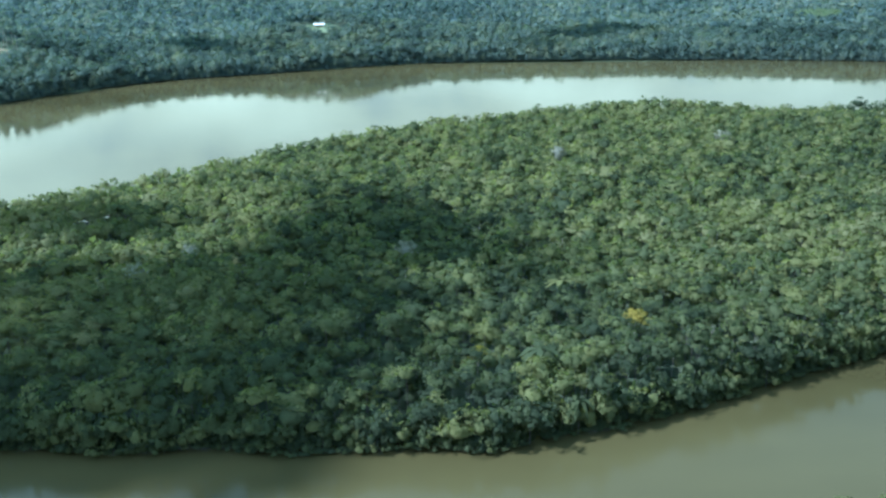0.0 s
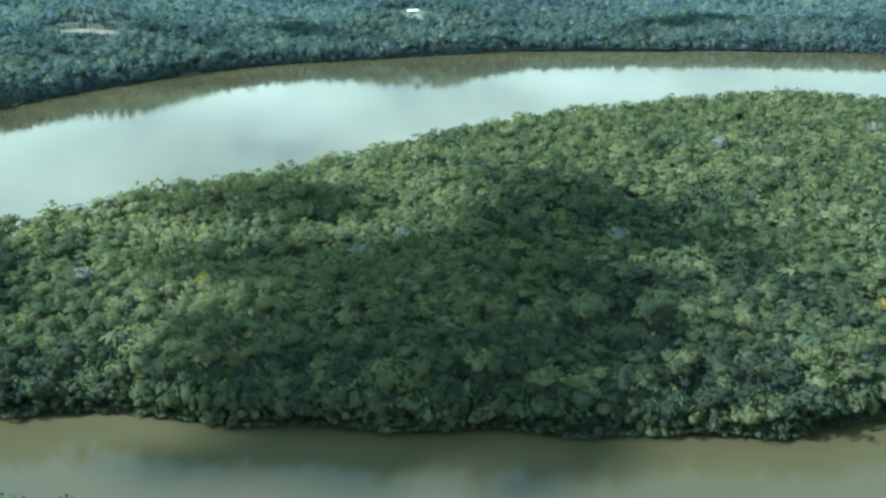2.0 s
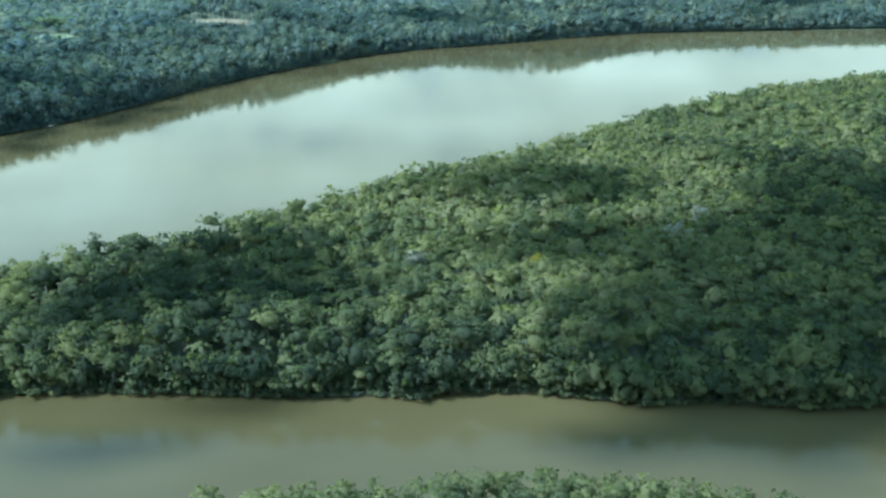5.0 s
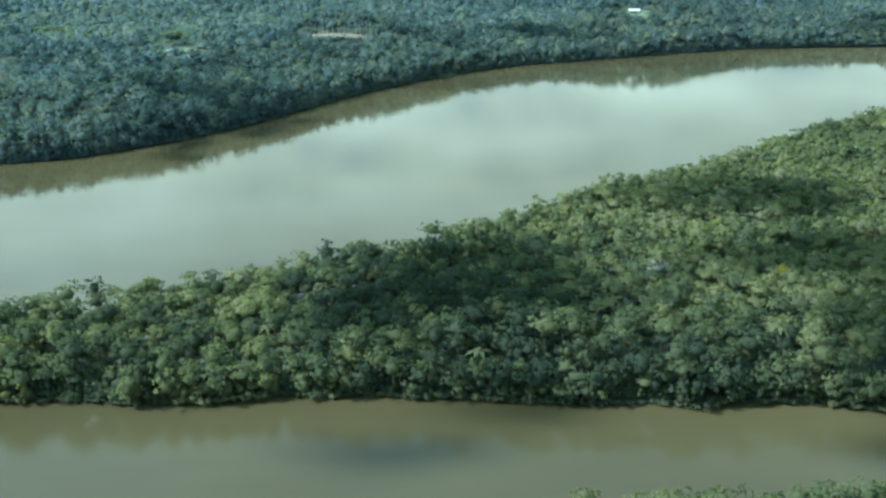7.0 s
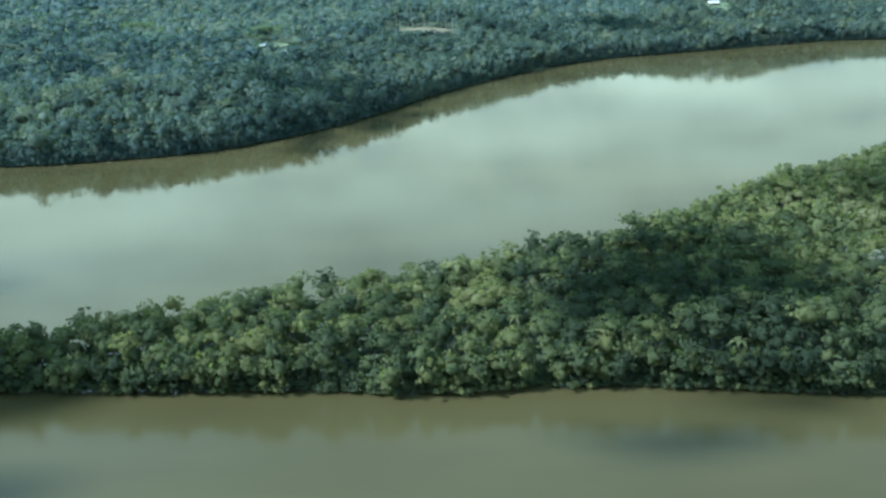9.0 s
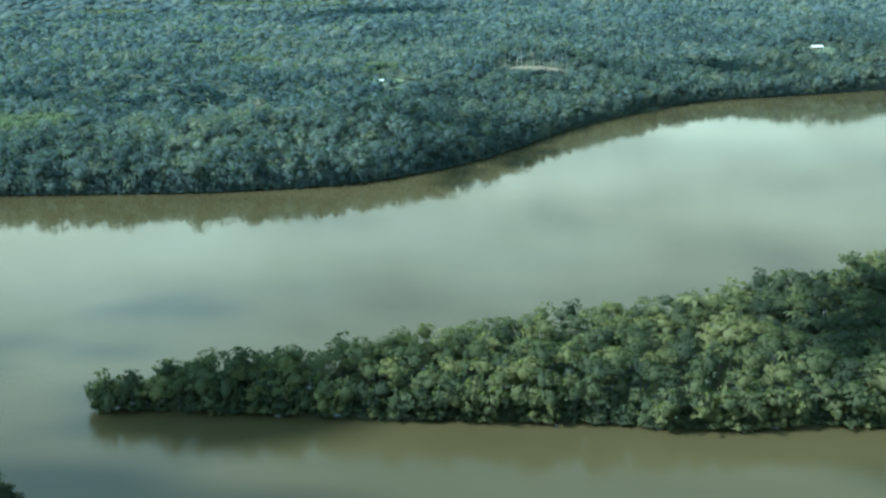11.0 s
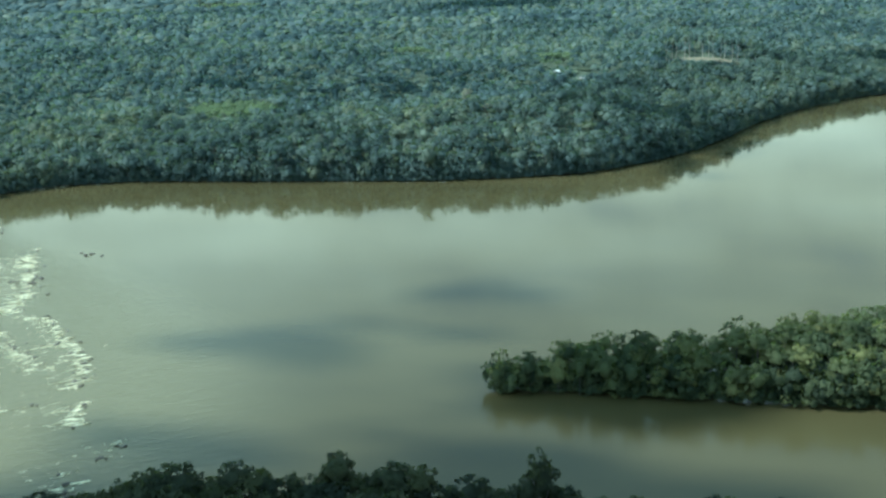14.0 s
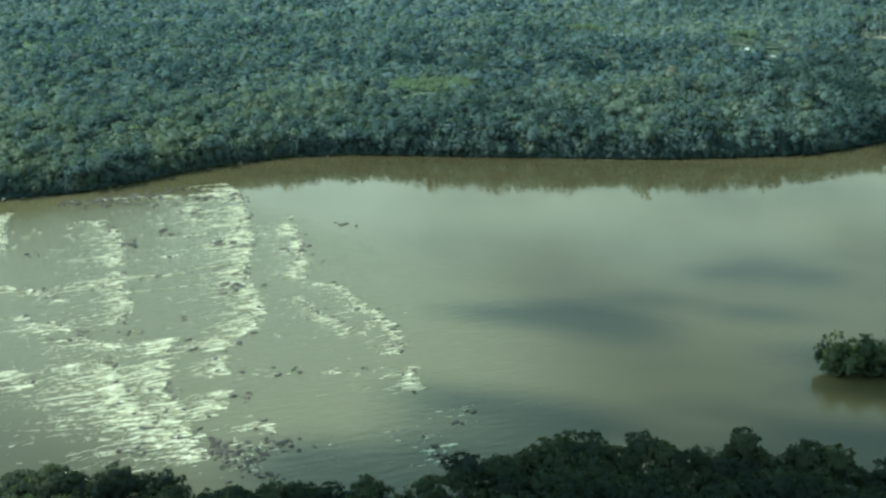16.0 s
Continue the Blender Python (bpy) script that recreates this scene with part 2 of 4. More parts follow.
    reach.inputs["To Max"].default_value = 0.04
    l.new(away.outputs["Value"], reach.inputs["Value"])
    stirred = mixed(n, l, c.outputs[0], (0.108, 0.097, 0.046), reach.outputs[0])
    l.new(stirred, b.inputs["Base Color"])
    r2 = add(n, "ShaderNodeBump", Distance=0.42)
    l.new(reach.outputs[0], r2.inputs["Strength"])
    l.new(chop.outputs[0], r2.inputs["Height"])
    l.new(r.outputs[0], r2.inputs["Normal"])
    l.new(r2.outputs[0], b.inputs["Normal"])
    o = n.new("ShaderNodeOutputMaterial")
    l.new(b.outputs[0], o.inputs[0])
    return m


def foam():
    """Froth: white and rough, torn into holes along the current."""
    m, n, l = material("river_foam")
    pos = n.new("ShaderNodeNewGeometry")
    along = n.new("ShaderNodeMapping")
    along.vector_type = "TEXTURE"
    along.inputs["Rotation"].default_value = (0, 0, radians(34))
    along.inputs["Scale"].default_value = (6.5, 0.55, 1.0)
    l.new(pos.outputs["Position"], along.inputs[0])
    holes = add(n, "ShaderNodeTexNoise", Scale=1.1, Detail=4.0, Roughness=0.65)
    l.new(along.outputs[0], holes.inputs["Vector"])
    torn = n.new("ShaderNodeMapRange")
    torn.inputs["From Min"].default_value = 0.475
    torn.inputs["From Max"].default_value = 0.555
    l.new(holes.outputs[0], torn.inputs["Value"])
    white = add(n, "ShaderNodeBsdfPrincipled", Roughness=0.6)
    white.inputs["Base Color"].default_value = (0.77, 0.71, 0.44, 1)
    clear = n.new("ShaderNodeBsdfTransparent")
    x = n.new("ShaderNodeMixShader")
    l.new(torn.outputs[0], x.inputs[0])
    l.new(clear.outputs[0], x.inputs[1])
    l.new(white.outputs[0], x.inputs[2])
    o = n.new("ShaderNodeOutputMaterial")
    l.new(x.outputs[0], o.inputs[0])
    return m


FOAM = foam()
WATER = river_water()


# ---- plan: banks of the river, in metres ----
ISLAND_FRONT = [(-512.3, 218.2), (-499.2, 219.0), (-481.3, 220.2), (-454.5, 221.5), (-418.8, 221.5), (-394.9, 222.3), (-374.3, 224.3), (-352.4, 222.9), (-330.1, 224.9), (-308.2, 228.3), (-263.2, 230.5), (-243.6, 227.8), (-211.9, 227.8), (-197.4, 225.8), (-184.0, 230.0), (-163.3, 230.0), (-134.0, 223.2), (-109.1, 223.2), (-91.0, 219.6), (-62.0, 223.4), (-44.0, 218.0), (-29.8, 221.1), (-6.7, 221.6), (4.9, 218.0), (20.1, 224.3), (40.0, 229.7), (59.5, 240.3), (96.5, 257.8), (132.7, 276.4), (217.7, 322.0), (319.7, 390.0)]
ISLAND_BACK = [(439.2, 544.7), (293.7, 639.9), (196.8, 647.5), (132.4, 663.6), (59.1, 645.5), (-16.2, 596.4), (-80.6, 543.6), (-115.5, 501.5), (-166.1, 443.6), (-204.9, 419.4), (-248.1, 364.8), (-289.7, 328.8), (-339.2, 302.0), (-367.0, 283.2), (-401.2, 266.4), (-417.5, 263.8), (-451.1, 244.4), (-491.6, 232.3), (-509.0, 224.7)]
FAR_SHORE = [(-1800, 130), (-1180, 250), (-1000, 300), (-900, 340), (-873, 358), (-860, 379), (-845, 408), (-828, 437), (-806, 461), (-768.3, 475.1), (-720.2, 481.9), (-675.1, 486.3), (-629.2, 490.9), (-582.9, 497.9), (-537.2, 511.1), (-511.3, 522.2), (-485.4, 542.1), (-459.1, 570.8), (-432, 612), (-408.5, 662), (-384, 722.5), (-354.9, 774.8), (-328.4, 816.1), (-303.1, 850.1), (-278.8, 874.9), (-238.6, 904.7), (-188.4, 925.6), (-138.2, 949.1), (-88.3, 974.2), (-37, 995.2), (12.8, 1009.6), (63.4, 1016.3), (114.4, 1017.4), (168.2, 1015.2), (219.5, 1012.2), (280, 1005), (420, 980), (590, 925), (890, 795), (1800, 505)]
NEAR_SHORE = [(-1776.4, -205.5), (-1028.4, 39.3), (-688.4, 94.4), (-621.7, 107.2), (-598.0, 114.2), (-579.1, 132.9), (-535.4, 146.4), (-489.8, 145.2), (-441.5, 144.7), (-407.5, 137.9), (-336.7, 137.1), (-282.3, 145.3), (-251.4, 156.0), (-203.1, 165.0), (-163.6, 164.4), (-130.4, 163.0), (-82.8, 153.5), (17.8, 157.2), (58.6, 172.2), (85.9, 178.6), (174.3, 204.4), (405.5, 258.8), (1765.5, 340.4)]
ISLAND = ISLAND_FRONT + ISLAND_BACK
FAR_LAND = FAR_SHORE + [(6000, 476), (6000, 6000), (-6000, 6000), (-6000, 108)]
NEAR_LAND = NEAR_SHORE + [(6000, 340), (6000, -6000), (-6000, -6000), (-6000, -204)]
rng = np.random.default_rng(7)


def wander(line, step, amount, closed=False):
    """The line cut into short steps, with small bays and points."""
    p = np.array(line + line[:1] if closed else line, float)
    run = np.r_[0, np.cumsum(np.hypot(*np.diff(p, axis=0).T))]
    s = np.arange(0, run[-1], step)
    q = np.c_[np.interp(s, run, p[:, 0]), np.interp(s, run, p[:, 1])]
    r = np.random.default_rng(3)
    q += np.c_[np.sin(s / 13 + 1), np.cos(s / 17)] * amount * 0.6 + r.normal(0, amount * 0.35, q.shape)
    return q


def inside(points, polygon):
    x, y = points.T
    hit = np.zeros(len(points), bool)
    q = np.asarray(polygon, float)
    for (ax, ay), (bx, by) in zip(q, np.roll(q, -1, axis=0)):
        if ay != by:
            hit ^= ((ay > y) != (by > y)) & (x < (bx - ax) * (y - ay) / (by - ay) + ax)
    return hit


def distance(points, line, closed=False):
    q = np.asarray(line, float)
    q = np.vstack([q, q[:1]]) if closed else q
    best = np.full(len(points), 1e9)
    for a, b in zip(q[:-1], q[1:]):
        ab = b - a
        t = np.clip(((points - a) @ ab) / max(ab @ ab, 1e-9), 0, 1)
        best = np.minimum(best, np.hypot(*(points - a - t[:, None] * ab).T))
    return best


def lattice(ix, iy, seed):
    v = np.sin(ix * 127.1 + iy * 311.7 + seed * 74.7) * 43758.5453
    return v - np.floor(v)


def field(points, size, seed=0):
    """Smooth random heights from 0 to 1, with hills about size metres wide."""
    p = points / size
    i = np.floor(p)
    f = p - i
    f = f * f * (3 - 2 * f)
    a, b = lattice(i[:, 0], i[:, 1], seed), lattice(i[:, 0] + 1, i[:, 1], seed)
    c, d = lattice(i[:, 0], i[:, 1] + 1, seed), lattice(i[:, 0] + 1, i[:, 1] + 1, seed)
    return (a * (1 - f[:, 0]) + b * f[:, 0]) * (1 - f[:, 1]) + (c * (1 - f[:, 0]) + d * f[:, 0]) * f[:, 1]


def smooth(v):
    v = np.clip(v, 0, 1)
    return v * v * (3 - 2 * v)


# low rises with farms on them, and the open ground there: centre, half length, half depth, turn
KNOLLS = [(-127, 1065, 20, 50), (-544, 815, 14, 55), (-413, 900, 17, 60), (-590, 610, 8, 50), (-640, 760, 8, 45), (-905, 1343, 6, 80)]


def height(points):
    """The ground: river bed under the water, low island, banks that rise into hills."""
    z = np.full(len(points), -3.0)
    on = inside(points, ISLAND)
    d = distance(points, ISLAND, True)
    z[on] = -1.2 + smooth(d[on] / 11) * 2.2 + 0.6 * field(points[on], 40, 1)
    on = inside(points, FAR_LAND)
    d = distance(points, FAR_SHORE)
    p = points[on]
    rise = 0.9 * smooth(d[on] / 6) + 10 * smooth(d[on] / 90) + 12 * smooth((d[on] - 60) / 260)
    hills = (field(p, 290, 2) - 0.33) * 22 * smooth(d[on] / 240) + (field(p, 100, 4) - 0.4) * 6 * smooth(d[on] / 170)
    far = np.hypot(p[:, 0] + 300, p[:, 1])
    ridge = smooth((far - 2000) / 2500) * (150 + 90 * field(p, 800, 5))
    knoll = sum(h * np.exp(-((p[:, 0] - x) ** 2 + (p[:, 1] - y) ** 2) / (2 * w * w)) for x, y, h, w in KNOLLS)
    z[on] = -1.2 + 1.5 * smooth(d[on] / 11) + rise + hills * (1 - 0.6 * smooth((far - 1000) / 1000)) + ridge + knoll
    on = inside(points, NEAR_LAND)
    d = distance(points, NEAR_SHORE)
    z[on] = -1.2 + 1.5 * smooth(d[on] / 11) + 1.7 * smooth(d[on] / 20)
    return z


# ---- mesh helpers ----
def sheet(name, verts, faces, mats, which=None, species=None, smoothed=False, facing=None):
    """One mesh object of triangles from arrays."""
    me = bpy.data.meshes.new(name)
    faces = np.asarray(faces, np.int32)
    me.vertices.add(len(verts))
    me.vertices.foreach_set("co", np.asarray(verts, np.float32).ravel())
    me.loops.add(faces.size)
    me.loops.foreach_set("vertex_index", faces.ravel())
    me.polygons.add(len(faces))
    me.polygons.foreach_set("loop_start", np.arange(0, faces.size, faces.shape[1], dtype=np.int32))
    if which is not None:
        me.polygons.foreach_set("material_index", np.asarray(which, np.int32))
    me.polygons.foreach_set("use_smooth", np.broadcast_to(smoothed, len(faces)).copy())
    for one in mats:
        me.materials.append(one)
    if species is not None:
        me.attributes.new("species", "FLOAT", "POINT").data.foreach_set("value", np.asarray(species, np.float32))
    if facing is not None:
        me.attributes.new("custom_normal", "FLOAT_VECTOR", "POINT").data.foreach_set("vector", np.asarray(facing, np.float32).ravel())
    me.update(calc_edges=True)
    return new(name, me)


def part(name, bm, mat, parent, label=""):
    me = bpy.data.meshes.new(name)
    bm.to_mesh(me)
    bm.free()
    me.materials.append(mat)
    ob = new(name, me)
    ob.parent = parent
    return tagged(ob, label)


GOLD = (1 + 5 ** 0.5) / 2
ICO_V = np.array([(-1, GOLD, 0), (1, GOLD, 0), (-1, -GOLD, 0), (1, -GOLD, 0), (0, -1, GOLD), (0, 1, GOLD), (0, -1, -GOLD), (0, 1, -GOLD),
                  (GOLD, 0, -1), (GOLD, 0, 1), (-GOLD, 0, -1), (-GOLD, 0, 1)]) / math.hypot(1, GOLD)
ICO_F = np.array([(0, 11, 5), (0, 5, 1), (0, 1, 7), (0, 7, 10), (0, 10, 11), (1, 5, 9), (5, 11, 4), (11, 10, 2), (10, 7, 6), (7, 1, 8),
                  (3, 9, 4), (3, 4, 2), (3, 2, 6), (3, 6, 8), (3, 8, 9), (4, 9, 5), (2, 4, 11), (6, 2, 10), (8, 6, 7), (9, 8, 1)])


KEEP = ICO_F[ICO_V[ICO_F].mean(axis=1)[:, 2] > -0.62]
CAP = ICO_F[ICO_V[ICO_F].mean(axis=1)[:, 2] > -0.2]


def crown(r, clumps, sprays, leaf, heart=0.7, low=-0.35, shell=KEEP, flat=1.0, loose=1.0, rise=0.3):
    """A crown one unit in radius and half-height: boughs of leaf sprays, each a ragged cushion, round a shaded heart. Gives corners, triangles and the way in which each corner's foliage faces."""
    v, f, n, count = [], [], [], 0
    if heart:
        lump = ICO_V * r.uniform(0.7, 1.1, (12, 1)) + r.normal(0, 0.06, 3)
        v.append(lump * heart * (1, 1, flat))
        f.append(shell)
        n.append(0.8 * ICO_V + (0, 0, rise))
        count = 12
    for k in range(clumps):
        turn = k * 2.4 + r.uniform(-0.5, 0.5)
        up = (0.95 - (0.95 - low) * k / max(clumps - 1, 1)) + r.uniform(-0.15, 0.15)
        up = min(max(up, low), 0.98)
        out = math.sqrt(max(0.0, 1 - up * up)) * r.uniform(0.55, 0.92)
        centre = np.array([math.cos(turn) * out, math.sin(turn) * out, up * r.uniform(0.55, 0.85) * flat])
        dome = centre / max(np.linalg.norm(centre), 0.3)
        size = r.uniform(0.26, 0.50) * min(1.35, (9 / clumps) ** 0.4) * loose
        way = r.normal(0, 1, (sprays, 3))
        way[:, 2] = np.abs(way[:, 2]) * 0.8 + way[:, 2] * 0.2
        way += 0.6 * dome
        way /= np.linalg.norm(way, axis=1)[:, None]
        at = centre + way * size * r.uniform(0.6, 1.25, (sprays, 1)) * (1, 1, 0.8)
        lean = way + r.normal(0, 0.55, (sprays, 3))
        lean /= np.linalg.norm(lean, axis=1)[:, None]
        side = np.cross(lean, r.normal(0, 1, (sprays, 3)))
        side /= np.linalg.norm(side, axis=1)[:, None]
        other = np.cross(lean, side)
        s = leaf * r.uniform(0.5, 1.4, (sprays, 1))
        tri = np.stack([at + side * s, at - side * 0.5 * s + other * 0.85 * s, at - side * 0.5 * s - other * 0.85 * s], axis=1)
        v.append(tri.reshape(-1, 3))
        f.append(np.arange(sprays * 3).reshape(-1, 3) + count)
        n.append(np.repeat(0.55 * way + 0.15 * lean + 0.4 * dome + (0, 0, rise), 3, axis=0))
        count += sprays * 3
    return wound(np.vstack(v), np.vstack(f), np.vstack(n))


def wound(v, f, n):
    """Turns each triangle's winding to the side to which its foliage faces."""
    n = n / np.linalg.norm(n, axis=1)[:, None]
    face = np.cross(v[f[:, 1]] - v[f[:, 0]], v[f[:, 2]] - v[f[:, 0]])
    back = (face * n[f].sum(axis=1)).sum(axis=1) < 0
    f = f.copy()
    f[back] = f[back][:, ::-1]
    return v, f, n


def dome(r):
    """The top of a crown far off: a ragged six-sided cap."""
    turn = np.arange(6) * math.pi / 3 + r.uniform(-0.3, 0.3, 6)
    wide = r.uniform(0.7, 1.2, 6)
    v = np.vstack([np.c_[np.cos(turn) * wide, np.sin(turn) * wide, r.uniform(-0.3, 0.2, 6)], [(r.normal(0, 0.2), r.normal(0, 0.2), 1)]])
    return wound(v, np.array([(k, (k + 1) % 6, 6) for k in range(6)]), v + (0, 0, 0.5))


def palm(r, fronds=9):
    """A palm's head: arching fronds that droop at the tip, on one unit."""
    v, f, n = [], [], []
    for k in range(fronds):
        a = k * 2.4 + r.uniform(-0.3, 0.3)
        rise, long = r.uniform(0.1, 0.7), r.uniform(0.75, 1.1)
        out, side = np.array([math.cos(a), math.sin(a), 0]), np.array([-math.sin(a), math.cos(a), 0])
        rib = [out * long * q + np.array([0, 0, 0.35 + rise * q - 0.9 * q * q]) for q in (0.02, 0.5, 1.0)]
        b = len(v) * 1
        v += [rib[0], rib[1] + side * 0.17, rib[1] - side * 0.17, rib[2]]
        f += [(b, b + 1, b + 2), (b + 1, b + 3, b + 2)]
        n += [out * 0.4 + np.array([0, 0, 0.9])] * 4
    return wound(np.array(v), np.array(f), np.array(n))


def stem(sides, top, thick):
    a = np.arange(sides) * 2 * np.pi / sides
    ring = np.c_[np.cos(a), np.sin(a)]
    v = np.vstack([np.c_[ring * thick, np.zeros(sides)], np.c_[ring * thick * 0.5, np.full(sides, top)]])
    f = [(k, (k + 1) % sides, sides + k) for k in range(sides)] + [((k + 1) % sides, sides + (k + 1) % sides, sides + k) for k in range(sides)]
    return v, np.array(f)


def forest(name, spots, ground, crowns, radius, tall, deep, mats, species, r, trunk=True):
    """Many trees in one mesh. radius, tall, deep: of each crown and tree, in metres; a trunk stands under every crown."""
    vs, ns, fs, ws, ss, base = [], [], [], [], [], 0
    kind = r.integers(0, len(crowns), len(spots))
    turn = r.uniform(0, 2 * np.pi, len(spots))
    sv, sf = stem(3, 1.0, 0.045)
    for k, (cv, cf, cn) in enumerate(crowns):
        on = np.nonzero(kind == k)[0]
        if not len(on):
            continue
        c, s = np.cos(turn[on])[:, None], np.sin(turn[on])[:, None]
        R, H, D = radius[on][:, None], tall[on][:, None], deep[on][:, None]
        wide = r.uniform(0.78, 1.28, (len(on), 1))
        x = spots[on, :1] + R * (c * cv[:, 0] * wide - s * cv[:, 1] / wide)
        y = spots[on, 1:] + R * (s * cv[:, 0] * wide + c * cv[:, 1] / wide)
        z = ground[on][:, None] + H - D + D * cv[:, 2]
        v = np.stack([x, y, np.maximum(z, 0.12)], axis=2).reshape(-1, 3)
        n = np.stack([c * cn[:, 0] - s * cn[:, 1], s * cn[:, 0] + c * cn[:, 1], np.broadcast_to(cn[:, 2], x.shape)], axis=2).reshape(-1, 3)
        f = (cf[None] + (np.arange(len(on)) * len(cv))[:, None, None]).reshape(-1, 3)
        f = f[(v[f][:, :, 2] > 0.25).all(axis=1)] + base
        vs.append(v), ns.append(n), fs.append(f), ws.append(np.zeros(len(f))), ss.append(np.repeat(species[on], len(cv)))
        base += len(v)
        if trunk:
            x = spots[on, :1] + R * sv[:, 0]
            y = spots[on, 1:] + R * sv[:, 1]
            z = ground[on][:, None] - 0.3 + (H - D * 0.8) * sv[:, 2]
            v = np.stack([x, y, z], axis=2).reshape(-1, 3)
            f = (sf[None] + (np.arange(len(on)) * len(sv))[:, None, None]).reshape(-1, 3) + base
            around = np.tile(sv * (1, 1, 0) / 0.045, (len(on), 1))
            around /= np.maximum(np.linalg.norm(around, axis=1)[:, None], 1e-6)
            vs.append(v), ns.append(around), fs.append(f), ws.append(np.ones(len(f))), ss.append(np.repeat(species[on], len(sv)))
            base += len(v)
    return sheet(name, np.vstack(vs), np.vstack(fs), mats, np.concatenate(ws), np.concatenate(ss), True, np.vstack(ns))


def scatter(box, space, r):
    x0, y0, x1, y1 = box
    xs, ys = np.meshgrid(np.arange(x0, x1, space), np.arange(y0, y1, space * 0.87))
    xs[1::2] += space / 2
    p = np.c_[xs.ravel(), ys.ravel()]
    return p + r.uniform(-0.45, 0.45, p.shape) * space


def species_of(p, r):
    """Neighbouring trees are often of one kind."""
    return np.clip(0.50 * field(p, 30, 8) + 0.60 * field(p, 120, 21) + 0.98 * r.beta(1.2, 1.8, len(p)) - 0.55, 0, 1)


def bay(p):
    """The part of the country that the flight looks over."""
    return (p[:, 0] > -640 - 0.93 * (p[:, 1] + 46)) & (p[:, 0] < 60 + 0.47 * p[:, 1])


def open_land(p):
    """Clearings and meadows, where no tall trees stand."""
    hit = np.zeros(len(p), bool)
    for k, (x, y, a, b, turn) in enumerate(CLEARINGS):
        if k == 0:  # the felled strip, and the thinned edge behind it
            a, b, y = a * 1.1, b + 9, y + 6
        c, s = math.cos(turn), math.sin(turn)
        dx, dy = p[:, 0] - x, p[:, 1] - y
        hit |= ((c * dx + s * dy) / a) ** 2 + ((c * dy - s * dx) / b) ** 2 < 1
    return hit


CLEARINGS = [(-416, 894, 36, 12, -0.2), (-757, 612, 30, 28, 0.3), (-127, 1060, 22, 18, 0.0), (-546, 820, 17, 22, 0.0), (-521, 790, 8, 7, 0.0),
             (-905, 1343, 75, 26, 0.3), (-700, 925, 24, 12, 0.2), (-1366, 1959, 110, 45, 0.2), (-1167, 2206, 100, 45, 0.2), (-993, 2223, 100, 45, 0.1),
             (-860, 1460, 45, 20, 0.1), (-1550, 1800, 100, 40, 0.3), (-545, 850, 24, 12, 0.0), (-823, 1260, 36, 16, 0.0),
             (450, 1168, 26, 26, 0.0)]


def sightlines(p):
    """How much of its height the wood keeps: gardens and low regrowth lie on the river side of each farm."""
    low = np.ones(len(p))
    for k in FARMS:
        x, y, a, b, turn = CLEARINGS[k]
        front = y - p[:, 1] - b
        q = np.exp(-((p[:, 0] - x - front * 0.08) / (a * 1.1 + 3)) ** 4) * smooth((front + 12) / 10) * (1 - smooth((front - 22) / 55))
        low = np.minimum(low, 1 - (0.55 if k else 0.75) * q)
    for k, (x, y, a, b, turn) in enumerate(CLEARINGS):
        if k not in FARMS:
            q = np.exp(-((p[:, 0] - x) / (a * 1.1)) ** 2 - ((p[:, 1] - y + b + 25) / 32) ** 2)
            low = np.minimum(low, 1 - 0.35 * q)
    return low


FARMS = (0, 2, 3, 4)


# ---- ground and water ----
def axis_steps(lo, dense_lo, dense_hi, hi, step):
    a = [dense_hi]
    while a[-1] < hi:
        a.append(a[-1] + max(step, (a[-1] - dense_hi) * 0.10))
    b = [dense_lo]
    while b[-1] > lo:
        b.append(b[-1] - max(step, (dense_lo - b[-1]) * 0.10))
    return np.array(b[:0:-1] + list(np.arange(dense_lo, dense_hi, step)) + a)


def make_ground():
    xs, ys = axis_steps(-5600, -1000, 500, 5600, 9), axis_steps(-5600, 80, 1100, 5600, 9)
    gx, gy = np.meshgrid(xs, ys)
    p = np.c_[gx.ravel(), gy.ravel()]
    v = np.c_[p, height(p)]
    i = np.arange(len(p)).reshape(gx.shape)
    f = np.stack([i[:-1, :-1], i[:-1, 1:], i[1:, 1:], i[1:, :-1]], axis=2).reshape(-1, 4)
    ob = sheet("ground", v, f, [UNDER], smoothed=True)
    tagged(ob, "dark forest floor under dense trees, rising into low hills", "ground", kind="structure")


make_ground()


def make_water():
    xs, ys = np.linspace(-1900, 1760, 62), np.linspace(-240, 1000, 25)
    gx, gy = np.meshgrid(xs, ys)
    i = np.arange(gx.size).reshape(gx.shape)
    f = np.stack([i[:-1, :-1], i[:-1, 1:], i[1:, 1:], i[1:, :-1]], axis=2).reshape(-1, 4)
    ob = sheet("water", np.c_[gx.ravel(), gy.ravel(), np.zeros(gx.size)], f, [WATER], smoothed=True)
    tagged(ob, "calm brown silty river reflecting clouds and wooded banks", "river", kind="structure")


make_water()

# ---- forests ----
RICH = [crown(rng, 22, 26, 0.10, low=-0.5) for _ in range(3)] + [crown(rng, 18, 28, 0.10, heart=0.55, low=-0.05, flat=0.6, loose=1.1) for _ in range(2)] + [crown(rng, 16, 28, 0.095, heart=0.5, low=-0.3, loose=0.9)]
